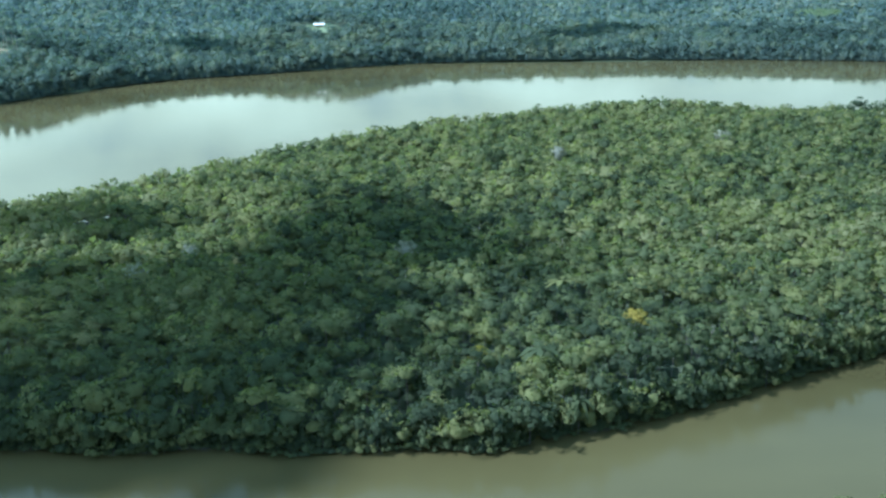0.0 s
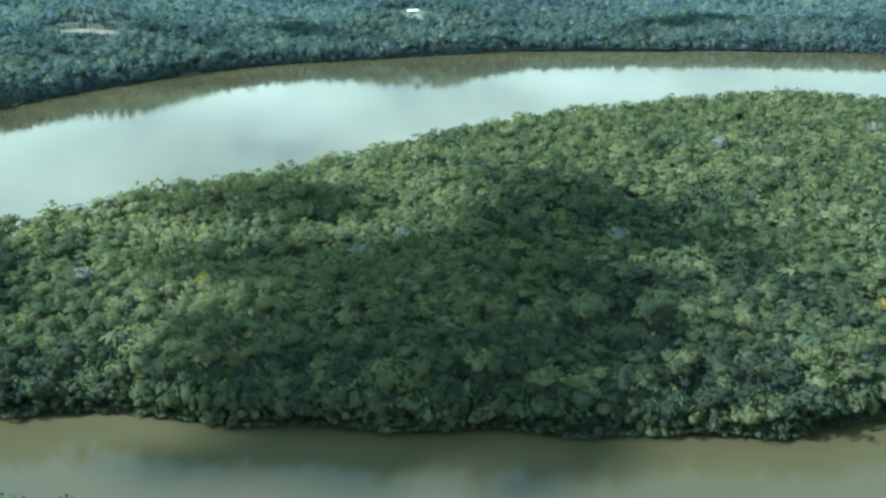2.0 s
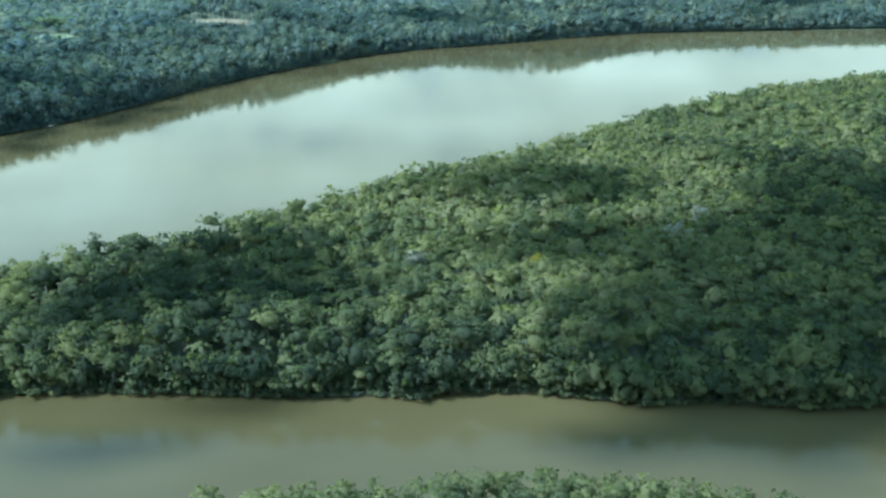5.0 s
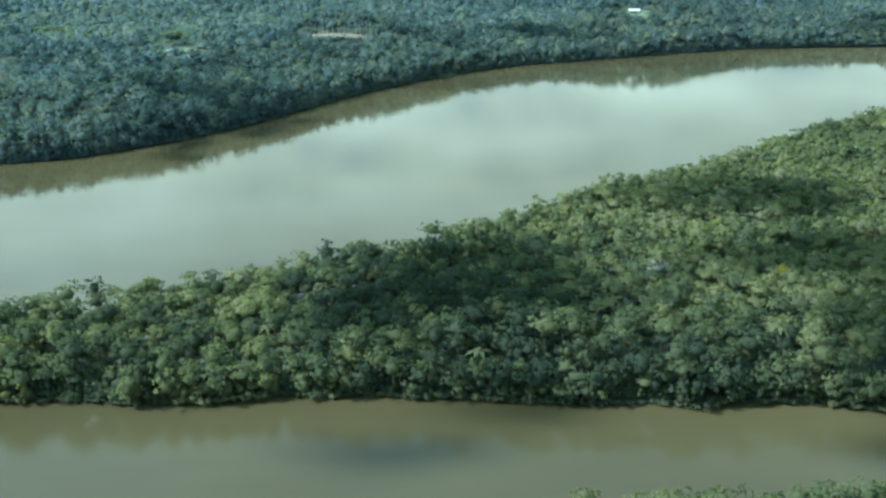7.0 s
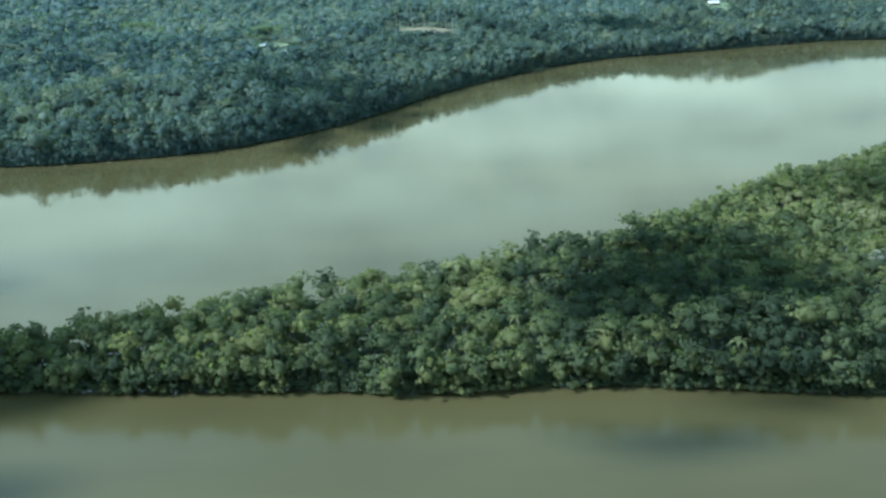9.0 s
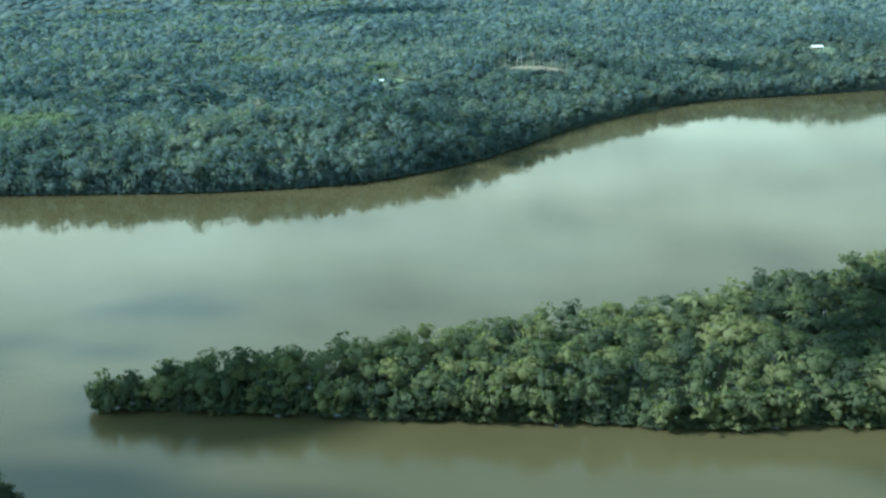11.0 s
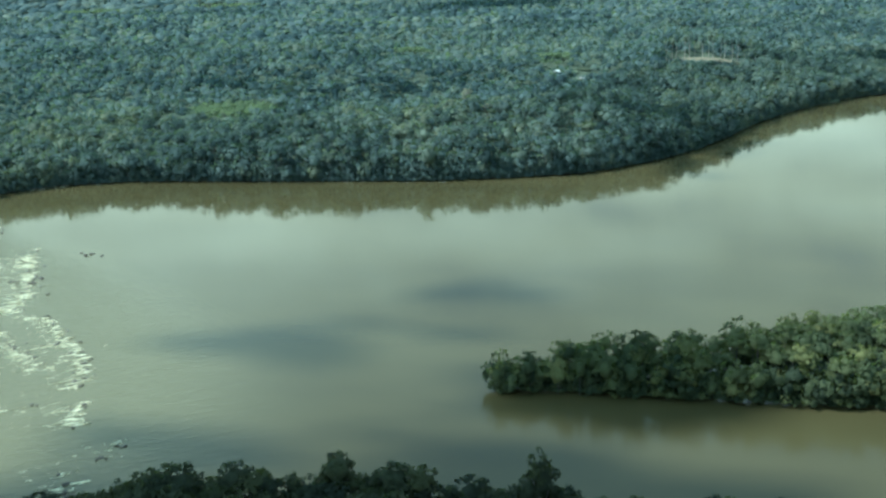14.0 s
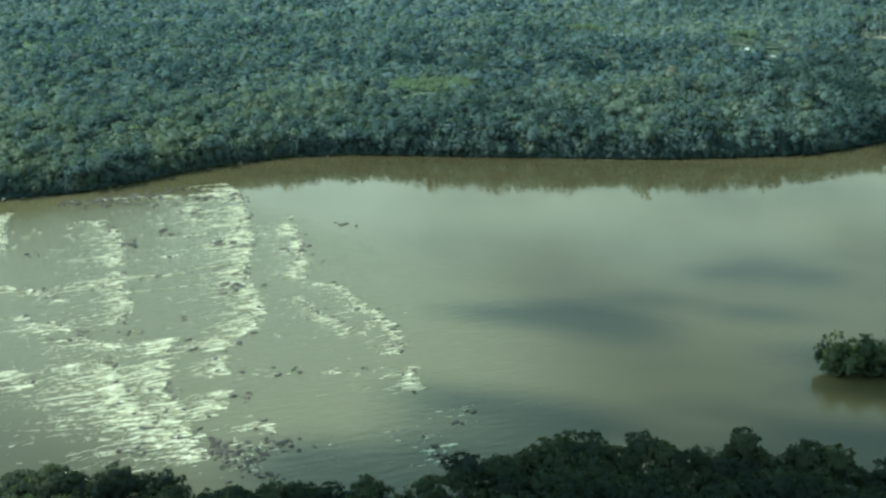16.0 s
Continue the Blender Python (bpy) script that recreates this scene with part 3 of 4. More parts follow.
FINE = ([crown(rng, 10, 22, 0.115) for _ in range(8)] + [crown(rng, 8, 24, 0.115, heart=0.6, low=-0.05, flat=0.6, loose=1.1) for _ in range(5)]
        + [crown(rng, 13, 17, 0.105, heart=0.55, loose=0.95) for _ in range(4)] + [crown(rng, 7, 22, 0.11, heart=0.5, low=0.0, loose=0.95) for _ in range(2)] + [palm(rng)])
LIGHT = ([crown(rng, 7, 9, 0.2, low=-0.2) for _ in range(7)] + [crown(rng, 6, 9, 0.2, heart=0.6, low=0.0, flat=0.6, loose=1.1) for _ in range(4)]
         + [crown(rng, 8, 8, 0.18, heart=0.55) for _ in range(3)])
MIDDLE = ([crown(rng, 9, 11, 0.15, heart=0.66, rise=0.4) for _ in range(8)] + [crown(rng, 7, 12, 0.15, heart=0.6, low=-0.05, flat=0.65, loose=1.15, rise=0.4) for _ in range(5)]
          + [crown(rng, 10, 10, 0.14, heart=0.5, rise=0.4, loose=1.1) for _ in range(4)])
COARSE = [crown(rng, 6, 6, 0.2, heart=0.68, low=0.0, shell=CAP, rise=0.4, loose=1.1) for _ in range(18)]
SPARE = [crown(rng, 4, 5, 0.24, heart=0.7, low=0.05, shell=CAP, rise=0.4, loose=1.1) for _ in range(14)]
DOMES = [dome(rng) for _ in range(9)]
LONE = [crown(rng, 1, 3, 0.35, heart=0.9, low=0.3, shell=CAP) for _ in range(12)]


def edge_scrub(line, step, r, low, high, push, closed=False):
    """Bushes that lean out along a bank, down to the water."""
    q = wander(line, step, 1.0, closed)
    t = np.roll(q, -1, axis=0) - np.roll(q, 1, axis=0)
    t /= np.maximum(np.hypot(*t.T)[:, None], 1e-6)
    n = np.c_[-t[:, 1], t[:, 0]]
    q = q + n * r.uniform(push[0], push[1], (len(q), 1))
    return q, r.uniform(low, high, len(q))


def grow_island():
    r = np.random.default_rng(11)
    p = scatter((-520, 200, 350, 690), 5.8, r)
    p = p[inside(p, ISLAND)]
    d = distance(p, ISLAND, True)
    on = (d > 1.2) & bay(p)
    p, d = p[on], d[on]
    size = r.random(len(p))
    radius = 2.4 + 2.6 * size ** 1.8 + np.where(r.random(len(p)) < 0.08, 1.6, 0.0)
    tall = 11.6 + 3.0 * field(p, 42, 3) + r.normal(0, 1.5, len(p)) + 0.75 * radius
    tall *= 0.82 + 0.18 * smooth(d / 8)
    tall += np.where(r.random(len(p)) < 0.06, r.uniform(0.8, 3.0, len(p)), 0)
    tall *= 0.95 + 0.05 * smooth((p[:, 0] + 512) / 30)
    deep = radius * r.uniform(0.65, 1.15, len(p)) * (1 + 0.6 * np.exp(-d / 4))
    deep = np.minimum(deep, tall * 0.5)
    q = scatter((-520, 200, 350, 690), 5.6, r)
    q = q[inside(q, ISLAND) & bay(q)]
    q = q[distance(q, ISLAND, True) > 3]
    low = r.uniform(7.0, 10.8, len(q))
    ob = forest("island_understorey", q, height(q), LONE, r.uniform(2.2, 3.2, len(q)), low, low * 0.25, [LEAVES, DARK_BARK], species_of(q, r), r, trunk=False)
    tagged(ob, "younger trees filling the gaps under the island's canopy", "forest", kind="stuff")
    front = p[:, 1] < 310
    kind = species_of(p, r)
    for on, kinds in ((front, FINE), (~front, LIGHT)):
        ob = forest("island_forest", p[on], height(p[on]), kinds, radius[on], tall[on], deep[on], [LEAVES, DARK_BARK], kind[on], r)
        tagged(ob, "dense rainforest of rounded green crowns covering the river island", "forest", kind="stuff")
    # trees that lean out over the water, leafy down to their foot, and low bushes between them
    for low, high, push, step, gaps, slim in [(7.0, 12.5, (0.6, 3.6), 2.5, 0.22, (0.24, 0.36)), (4.0, 8.0, (0.2, 2.2), 2.6, 0.38, (0.26, 0.40)), (1.4, 3.6, (-0.6, 1.2), 1.9, 0.42, (0.35, 0.65))]:
        q, h = edge_scrub(ISLAND_FRONT + ISLAND_BACK, step, r, low, high, push, True)
        on = bay(q) & (field(q, 7.0, 33) > gaps)
        q, h = q[on], h[on]
        rad = np.clip(h * r.uniform(slim[0], slim[1], len(q)), 0.8, 3.4)
        ob = forest("island_bank_scrub", q, np.zeros(len(q)) + 0.1, LIGHT, rad, h, np.minimum(h * 0.5, rad * r.uniform(1.1, 1.6, len(q))), [LEAVES, DARK_BARK], species_of(q, r), r, trunk=False)
        tagged(ob, "leafy bushes and low trees hanging over the island's banks", "bushes", kind="stuff")
    snags("bare_trunks", p[(p[:, 1] < 430) & (p[:, 1] > 245) & (r.random(len(p)) < 0.03)], r, "pale bare trunks and limbs showing between the island's crowns")


def snags(name, spots, r, label):
    """Thin pale trunks, each with a fork, that stand or lean between the crowns."""
    sv, sf = stem(4, 1.0, 1.0)
    vs, fs = [], []
    ground = height(spots)
    for (x, y), g in zip(spots, ground):
        tall, thick = r.uniform(11.5, 16.0), r.uniform(0.10, 0.19)
        lean = r.normal(0, 0.12, 2)
        fork = r.uniform(0.55, 0.8)
        for start, end, bend, w in ((0.0, 1.0, lean, thick), (fork, fork + 0.28, lean + r.normal(0, 0.35, 2), thick * 0.6)):
            foot = np.array([x, y, g]) + np.array([*(lean * tall * start), tall * start])
            q = sv * (w, w, tall * (end - start))
            q[:, :2] += bend * q[:, 2:]
            fs.append(sf + sum(len(k) for k in vs))
            vs.append(q + foot)
    ob = sheet(name, np.vstack(vs), np.vstack(fs), [BARK], smoothed=True)
    tagged(ob, label, "trunks", kind="stuff")


def backing(name, line, rows, leaves, r, label, closed, kinds):
    """Close thicket behind the bank's bushes, down to the ground."""
    spots, high = [], []
    for h, push in rows:
        q, hh = edge_scrub(line, 1.5, r, h * 0.8, h * 1.1, push, closed)
        on = bay(q)
        spots.append(q[on]), high.append(hh[on])
    q, h = np.vstack(spots), np.concatenate(high)
    # closes gaps in the bushes; their shade is put in by the low draw
    ob = forest(name, q, np.zeros(len(q)), kinds, r.uniform(1.3, 2.1, len(q)), h, h * 0.5, [leaves, DARK_BARK], 0.4 * r.random(len(q)), r, trunk=False)
    tagged(ob, label, "thicket", kind="stuff")


backing("island_thicket", ISLAND, [(2.0, (1.2, 2.6)), (4.2, (2.2, 4.0)), (6.6, (3.4, 5.4)), (8.4, (5.0, 7.0))], LEAVES, np.random.default_rng(41), "dense dark thicket behind the bushes of the island's banks", True, SPARE)
grow_island()


def grow_far_bank():
    r = np.random.default_rng(12)
    p = scatter((-1080, 260, 620, 1320), 8.2, r)
    p = p[inside(p, FAR_LAND) & bay(p) & ~open_land(p)]
    d = distance(p, FAR_SHORE)
    on = (d > 1.5) & (d < 110)
    p, d = p[on], d[on]
    radius = 3.6 + 3.2 * r.random(len(p)) ** 1.6 + np.where(r.random(len(p)) < 0.08, 1.6, 0.0)
    tall = 11.0 + 4.0 * field(p, 55, 3) + r.normal(0, 1.7, len(p)) + 1.0 * radius + np.where(r.random(len(p)) < 0.07, r.uniform(1.5, 4.5, len(p)), 0)
    tall *= sightlines(p) * (1 - 0.12 * smooth((p[:, 0] + 400) / 120))
    deep = np.minimum(radius * r.uniform(0.8, 1.25, len(p)) * (1 + 0.4 * np.exp(-d / 6)), tall * 0.5)
    ob = forest("far_bank_forest", p, height(p), MIDDLE, radius, tall, deep, [HAZY_LEAVES_FAR, DARK_BARK], species_of(p, r), r)
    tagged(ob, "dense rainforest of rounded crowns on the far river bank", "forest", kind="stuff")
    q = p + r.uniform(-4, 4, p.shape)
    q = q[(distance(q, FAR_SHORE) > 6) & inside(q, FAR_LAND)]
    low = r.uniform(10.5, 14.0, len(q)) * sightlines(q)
    ob = forest("far_bank_understorey", q, height(q), SPARE, r.uniform(2.4, 3.9, len(q)), low, low * 0.25, [HAZY_LEAVES_FAR, DARK_BARK], species_of(q, r), r, trunk=False)
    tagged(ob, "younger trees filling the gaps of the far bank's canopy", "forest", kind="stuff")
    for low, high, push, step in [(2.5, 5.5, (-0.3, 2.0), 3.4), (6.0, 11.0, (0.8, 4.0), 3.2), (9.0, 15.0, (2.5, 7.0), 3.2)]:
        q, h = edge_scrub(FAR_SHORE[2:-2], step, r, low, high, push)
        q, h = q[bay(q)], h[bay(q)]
        ob = forest("far_bank_scrub", q, np.zeros(len(q)) + 0.1, MIDDLE, np.clip(h * r.uniform(0.25, 0.42, len(q)), 1.2, 3.6), h, h * 0.5, [HAZY_LEAVES_FAR, DARK_BARK], species_of(q, r), r)
        tagged(ob, "bushes along the waterline of the far bank", "bushes", kind="stuff")
    # hills behind, thinner detail with distance
    for name, space, near, far, kinds, label in [
            ("hill_forest", 8.6, 110, 240, COARSE, "unbroken rainforest over the low hills behind the river"),
            ("hill_forest", 9.2, 240, 500, SPARE, "unbroken rainforest over the low hills behind the river"),
            ("back_country_forest", 13.4, 500, 1400, LONE, "rainforest over rolling country beyond the hills"),
            ("distant_forest", 22.0, 1400, 4300, DOMES, "rainforest on distant ridges towards the horizon")]:
        p = scatter((-5200, 250, 2600, 4900), space, r)
        p = p[bay(p)]
        p = p[inside(p, FAR_LAND) & ~open_land(p)]
        d = distance(p, FAR_SHORE)
        p = p[(d >= near) & (d < far) & (np.hypot(p[:, 0] + 300, p[:, 1]) < 4900)]
        radius = space * (0.32 + 0.56 * r.random(len(p)) ** 2.0)
        tall = 12.2 + 3.5 * field(p, 60, 3) + r.normal(0, 2.6, len(p)) + 0.35 * radius
        tall = (tall + 5 * (field(p, 110, 9) - 0.5)) * sightlines(p)
        big = r.random(len(p)) < 0.05
        radius, tall = np.where(big, radius * 1.45, radius), np.where(big, tall + r.uniform(1.5, 4.5, len(p)), tall)
        deep = np.minimum(radius * r.uniform(0.7, 1.1, len(p)) * (0.55 if space > 20 else 0.8 if space > 12 else 1.0), tall * 0.6)
        ob = forest(name, p, height(p), kinds, radius, tall, deep, [HAZY_LEAVES_HILL, DARK_BARK], species_of(p, r), r, trunk=False)
        tagged(ob, label, "forest", kind="stuff")


backing("far_bank_thicket", FAR_SHORE[2:-2], [(2.6, (0.8, 2.0)), (5.0, (2.0, 4.0)), (8.0, (4.0, 6.5)), (10.5, (6.0, 9.0)), (12.5, (8.5, 12.0)), (14.0, (11.5, 16.0))], HAZY_LEAVES_FAR, np.random.default_rng(42), "dense dark thicket behind the far bank's bushes", False, LONE)
grow_far_bank()


# ---- single trees ----
def tree_kind(name, shape, leaves, r, lean=0.0):
    """A tree with a forked, tapered trunk and its crown; its foot is at the origin, 15 m tall, crown 3.4 m in radius."""
    top = new(name)
    bm = bmesh.new()
    spine = [Vector((0, 0, -0.4)), Vector((0.15, 0.1, 4)), Vector((0.3 + lean, -0.1, 8.2)), Vector((0.2 + lean, 0.1, 11.5))]

    def limb(a, b, ra, rb):
        q = (b - a).to_track_quat("Z", "Y").to_matrix().to_4x4()
        bmesh.ops.create_cone(bm, cap_ends=True, segments=7, radius1=ra, radius2=rb, depth=(b - a).length, matrix=Matrix.Translation((a + b) / 2) @ q)

    for k in range(3):
        limb(spine[k], spine[k + 1], 0.34 - 0.08 * k, 0.26 - 0.08 * k)
    for k in range(5):
        turn = k * 1.3 + r.uniform(-0.3, 0.3)
        a = spine[2] + Vector((0, 0, r.uniform(-0.8, 1.6)))
        limb(a, a + Vector((math.cos(turn) * 2.2, math.sin(turn) * 2.2, r.uniform(1.6, 3.0))), 0.13, 0.05)
    part("trunk", bm, BARK, top, "pale grey trunk with forked limbs")
    cv, cf, cn = shape
    ob = sheet("crown", cv * (3.4, 3.4, 3.5) + (0.2 + lean, 0, 11.6), cf, [leaves], smoothed=True, facing=cn)
    ob.parent = top
    return top


def stand(x, y, z, size, tall, turn):
    return pose(x, y, z, 0, 0, turn) @ Matrix.Diagonal((size, size, tall, 1))


CREST = [(-700, 15), (-685, 15.5), (-672, 19.5), (-667, 17), (-661, 19.5), (-655, 16), (-648, 17), (-636, 15.5), (-630, 18), (-619, 17.6), (-614.5, 12.5), (-608, 17), (-602, 13.5), (-597, 17), (-590, 19.4), (-583, 15.8),
         (-576, 18.8), (-565, 19.4), (-560, 16.3), (-555, 19.2), (-547, 17.6), (-541, 14.5), (-536, 15.6), (-530, 15.2), (-524, 18.2), (-518, 19.7), (-512.6, 14.6), (-505, 16.8), (-499, 15.6), (-493, 16), (-487, 16.6), (-481, 16.6), (-475, 16.7), (-449, 18)]


def crest(x):
    """How high the near bank's canopy stands over the river."""
    return float(np.interp(x, *zip(*CREST)))


def grow_near_bank():
    r = np.random.default_rng(13)
    p = scatter((-780, 0, 220, 230), 5.0, r)
    p = p[inside(p, NEAR_LAND)]
    d = distance(p, NEAR_SHORE)
    on = (d > 1.0) & (d < np.where(p[:, 0] < -425, 46, 15))
    p, d = p[on], d[on]
    single = (p[:, 0] < -437) & (p[:, 0] > -692) & (d < 21)
    g = height(p)
    kinds = []
    for shape in RICH:
        t = tree_kind("rainforest_tree", shape, SHADED_LEAVES_OWN, r, r.uniform(-0.4, 0.4))
        kinds.append(tagged(t, "broad-crowned rainforest tree on the river bank, cloud shade put into its leaf colour", "tree", group="trees of the near bank"))
    first = set()
    for k in np.nonzero(single)[0]:
        size = r.uniform(0.85, 1.45)
        tall = (crest(p[k, 0]) - g[k]) / 15.1 * (0.9 + 0.1 * float(smooth(d[k] / 6))) * r.uniform(0.84, 1.02)
        i = int(r.integers(len(kinds)))
        m = stand(p[k, 0], p[k, 1], g[k], size, tall, r.uniform(0, 360))
        if i not in first:
            first.add(i)
            kinds[i].matrix_basis = m
        else:
            copy_thing_free(kinds[i], m)
    for k, (x, y, size, tall) in enumerate(EMERGENTS):
        copy_thing_free(kinds[1 + 4 * k], stand(x, y, 1.5, size, tall, r.uniform(0, 360)))
    for x, y, size, top in BANK_BUSHY:
        copy_thing_free(kinds[int(r.integers(3))], stand(x, y, 1.0, size, top / 15.1, r.uniform(0, 360)))
    p, d, g = p[~single], d[~single], g[~single]
    radius = r.uniform(2.2, 4.0, len(p))
    tall = (12.2 + 2.6 * field(p, 40, 3) + r.normal(0, 1.4, len(p)) + radius + 4.8 * np.exp(-((p[:, 0] + 168) / 40) ** 2)) * (0.84 + 0.16 * smooth(d / 8))
    kind = np.where(p[:, 0] > -437, 0.22 + 0.45 * r.random(len(p)), 0.6 * species_of(p, r))
    # from x = -437 leftwards the leaf colour holds the cloud shade
    for on, leaves in ((p[:, 0] > -437, LEAVES), (p[:, 0] <= -437, SHADED_LEAVES_NEAR)):
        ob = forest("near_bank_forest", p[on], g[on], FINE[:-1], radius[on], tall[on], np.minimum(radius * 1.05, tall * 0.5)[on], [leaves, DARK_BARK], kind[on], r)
        tagged(ob, "tall rainforest crowns on the near river bank", "forest", kind="stuff")
    for low, high, push, step in [(2.5, 6.5, (-2.5, 0.3), 3.0), (6, 11, (-4.5, -1.2), 3.4)]:
        q, h = edge_scrub(NEAR_SHORE[2:-3], step, r, low, high, push)
        # same split: bushes on the left have shade in their leaf colour
        for on, leaves in ((q[:, 0] > -437, LEAVES), (q[:, 0] <= -437, SHADED_LEAVES_NEAR)):
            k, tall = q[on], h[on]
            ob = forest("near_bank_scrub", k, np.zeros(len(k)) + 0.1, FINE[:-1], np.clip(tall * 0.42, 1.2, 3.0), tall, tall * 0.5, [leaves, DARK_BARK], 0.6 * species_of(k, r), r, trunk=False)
            tagged(ob, "leafy bushes hanging over the near bank", "bushes", kind="stuff")


def grow_near_country():
    """The wood goes on behind the near bank, under the flight."""
    r = np.random.default_rng(19)
    for space, kinds in ((8.8, SPARE), (12.5, LONE)):
        p = scatter((-1000, -420, 420, 220), space, r)
        p = p[inside(p, NEAR_LAND)]
        close = (p[:, 0] > -700) & (p[:, 0] < 150) & (p[:, 1] > -130)
        d = distance(p, NEAR_SHORE)
        p = p[(close == (kinds is SPARE)) & (d > np.where((p[:, 0] < -425) & (p[:, 0] > -780), 44, 13))]
        tall = 9.5 + 2.5 * field(p, 40, 3) + r.normal(0, 1.2, len(p))
        ob = forest("near_country_forest", p, height(p), kinds, space * r.uniform(0.45, 0.72, len(p)), tall, r.uniform(2.6, 4.2, len(p)), [LEAVES, DARK_BARK], species_of(p, r), r, trunk=False)
        tagged(ob, "rainforest going on behind the near bank", "forest", kind="stuff")


def copy_thing_free(ob, m):
    """copy_thing for a pose that also carries the tree's own size."""
    kept = ob.matrix_basis.copy()
    ob.matrix_basis = Matrix.Identity(4)
    made = copy_thing(ob, m)
    ob.matrix_basis = kept
    return made


EMERGENTS = [(-534, 140.5, 1.15, 1.23), (-490.4, 140.5, 0.8, 1.52)]
BANK_BUSHY = [(-537, 141, 0.8, 14.5), (-532, 141.5, 0.9, 14), (-534.5, 142.5, 0.8, 16), (-566, 131, 1.4, 18.6), (-574, 129, 1.2, 18), (-555, 135, 1.25, 18), (-521, 140.5, 1.35, 18), (-516, 141, 1.1, 18.2), (-589, 117, 1.4, 18), (-495, 141, 1.0, 14.5), (-485, 141, 1.0, 15), (-489.4, 140.9, 0.95, 20.5), (-491.6, 140.2, 1.0, 18)]
grow_near_bank()
grow_near_country()


def flowering_trees():
    """Pale and yellow crowns that stand out over the island's canopy."""
    r = np.random.default_rng(17)
    pale = tree_kind("flowering_tree", RICH[1], BLOSSOM, r)
    tagged(pale, "tree with a pale grey-white flowering crown above the canopy", "tree", group="pale flowering trees")
    gold = tree_kind("flowering_tree", RICH[3], YELLOW, r)
    tagged(gold, "tree with a yellow flowering crown above the island canopy", "tree", group="yellow flowering trees")
    for one, spots in ((pale, [(-97.5, 339.8, 1.1, 1.2), (-111.6, 317, 1.25, 1.28), (-17.8, 339.4, 1.2, 1.26), (56.7, 490, 1.3, 1.4), (-199.3, 295, 1.1, 1.2),
                               (-154.2, 268, 1.4, 1.04), (155, 535, 1.3, 1.3), (-165.5, 323, 0.9, 1.16), (-588, 614, 1.1, 1.6), (-569, 582, 1.0, 1.3)]),
                       (gold, [(53.1, 274, 1.3, 1.12), (-159.5, 293.9, 0.8, 1.12), (3.7, 252.5, 0.9, 1.02), (78, 402.8, 1.1, 1.1), (100.9, 314.2, 0.8, 1.08)])):
        for k, (x, y, size, tall) in enumerate(spots):
            m = stand(x, y, float(height(np.array([[x, y]]))[0]), size, tall, r.uniform(0, 360))
            if k:
                copy_thing_free(one, m)
            else:
                keep = m
        one.matrix_basis = keep


flowering_trees()


# ---- clearings, farms and huts on the far bank ----
def draped(name, spot, mat, label, lift=1.0):
    x, y, a, b, turn = spot
    rings, sides = 6, 28
    q = [(0.0, 0.0)] + [(k / rings * math.cos(t * 2 * math.pi / sides), k / rings * math.sin(t * 2 * math.pi / sides)) for k in range(1, rings + 1) for t in range(sides)]
    q = np.array(q) * (a * 1.06, b * 1.06)
    edge = 1 + 0.16 * np.sin(3 * np.arctan2(q[:, 1], q[:, 0]) + x)
    q *= edge[:, None]
    c, s = math.cos(turn), math.sin(turn)
    p = np.c_[x + c * q[:, 0] - s * q[:, 1], y + s * q[:, 0] + c * q[:, 1]]
    f = [(0, 1 + t, 1 + (t + 1) % sides) for t in range(sides)]
    for k in range(rings - 1):
        for t in range(sides):
            i, j = 1 + k * sides + t, 1 + k * sides + (t + 1) % sides
            f += [(i, i + sides, j), (j, i + sides, j + sides)]
    ob = sheet(name, np.c_[p, height(p) + lift], f, [mat], smoothed=True, species=np.full(len(p), 0.5))
    return tagged(ob, label, "clearing", kind="structure")


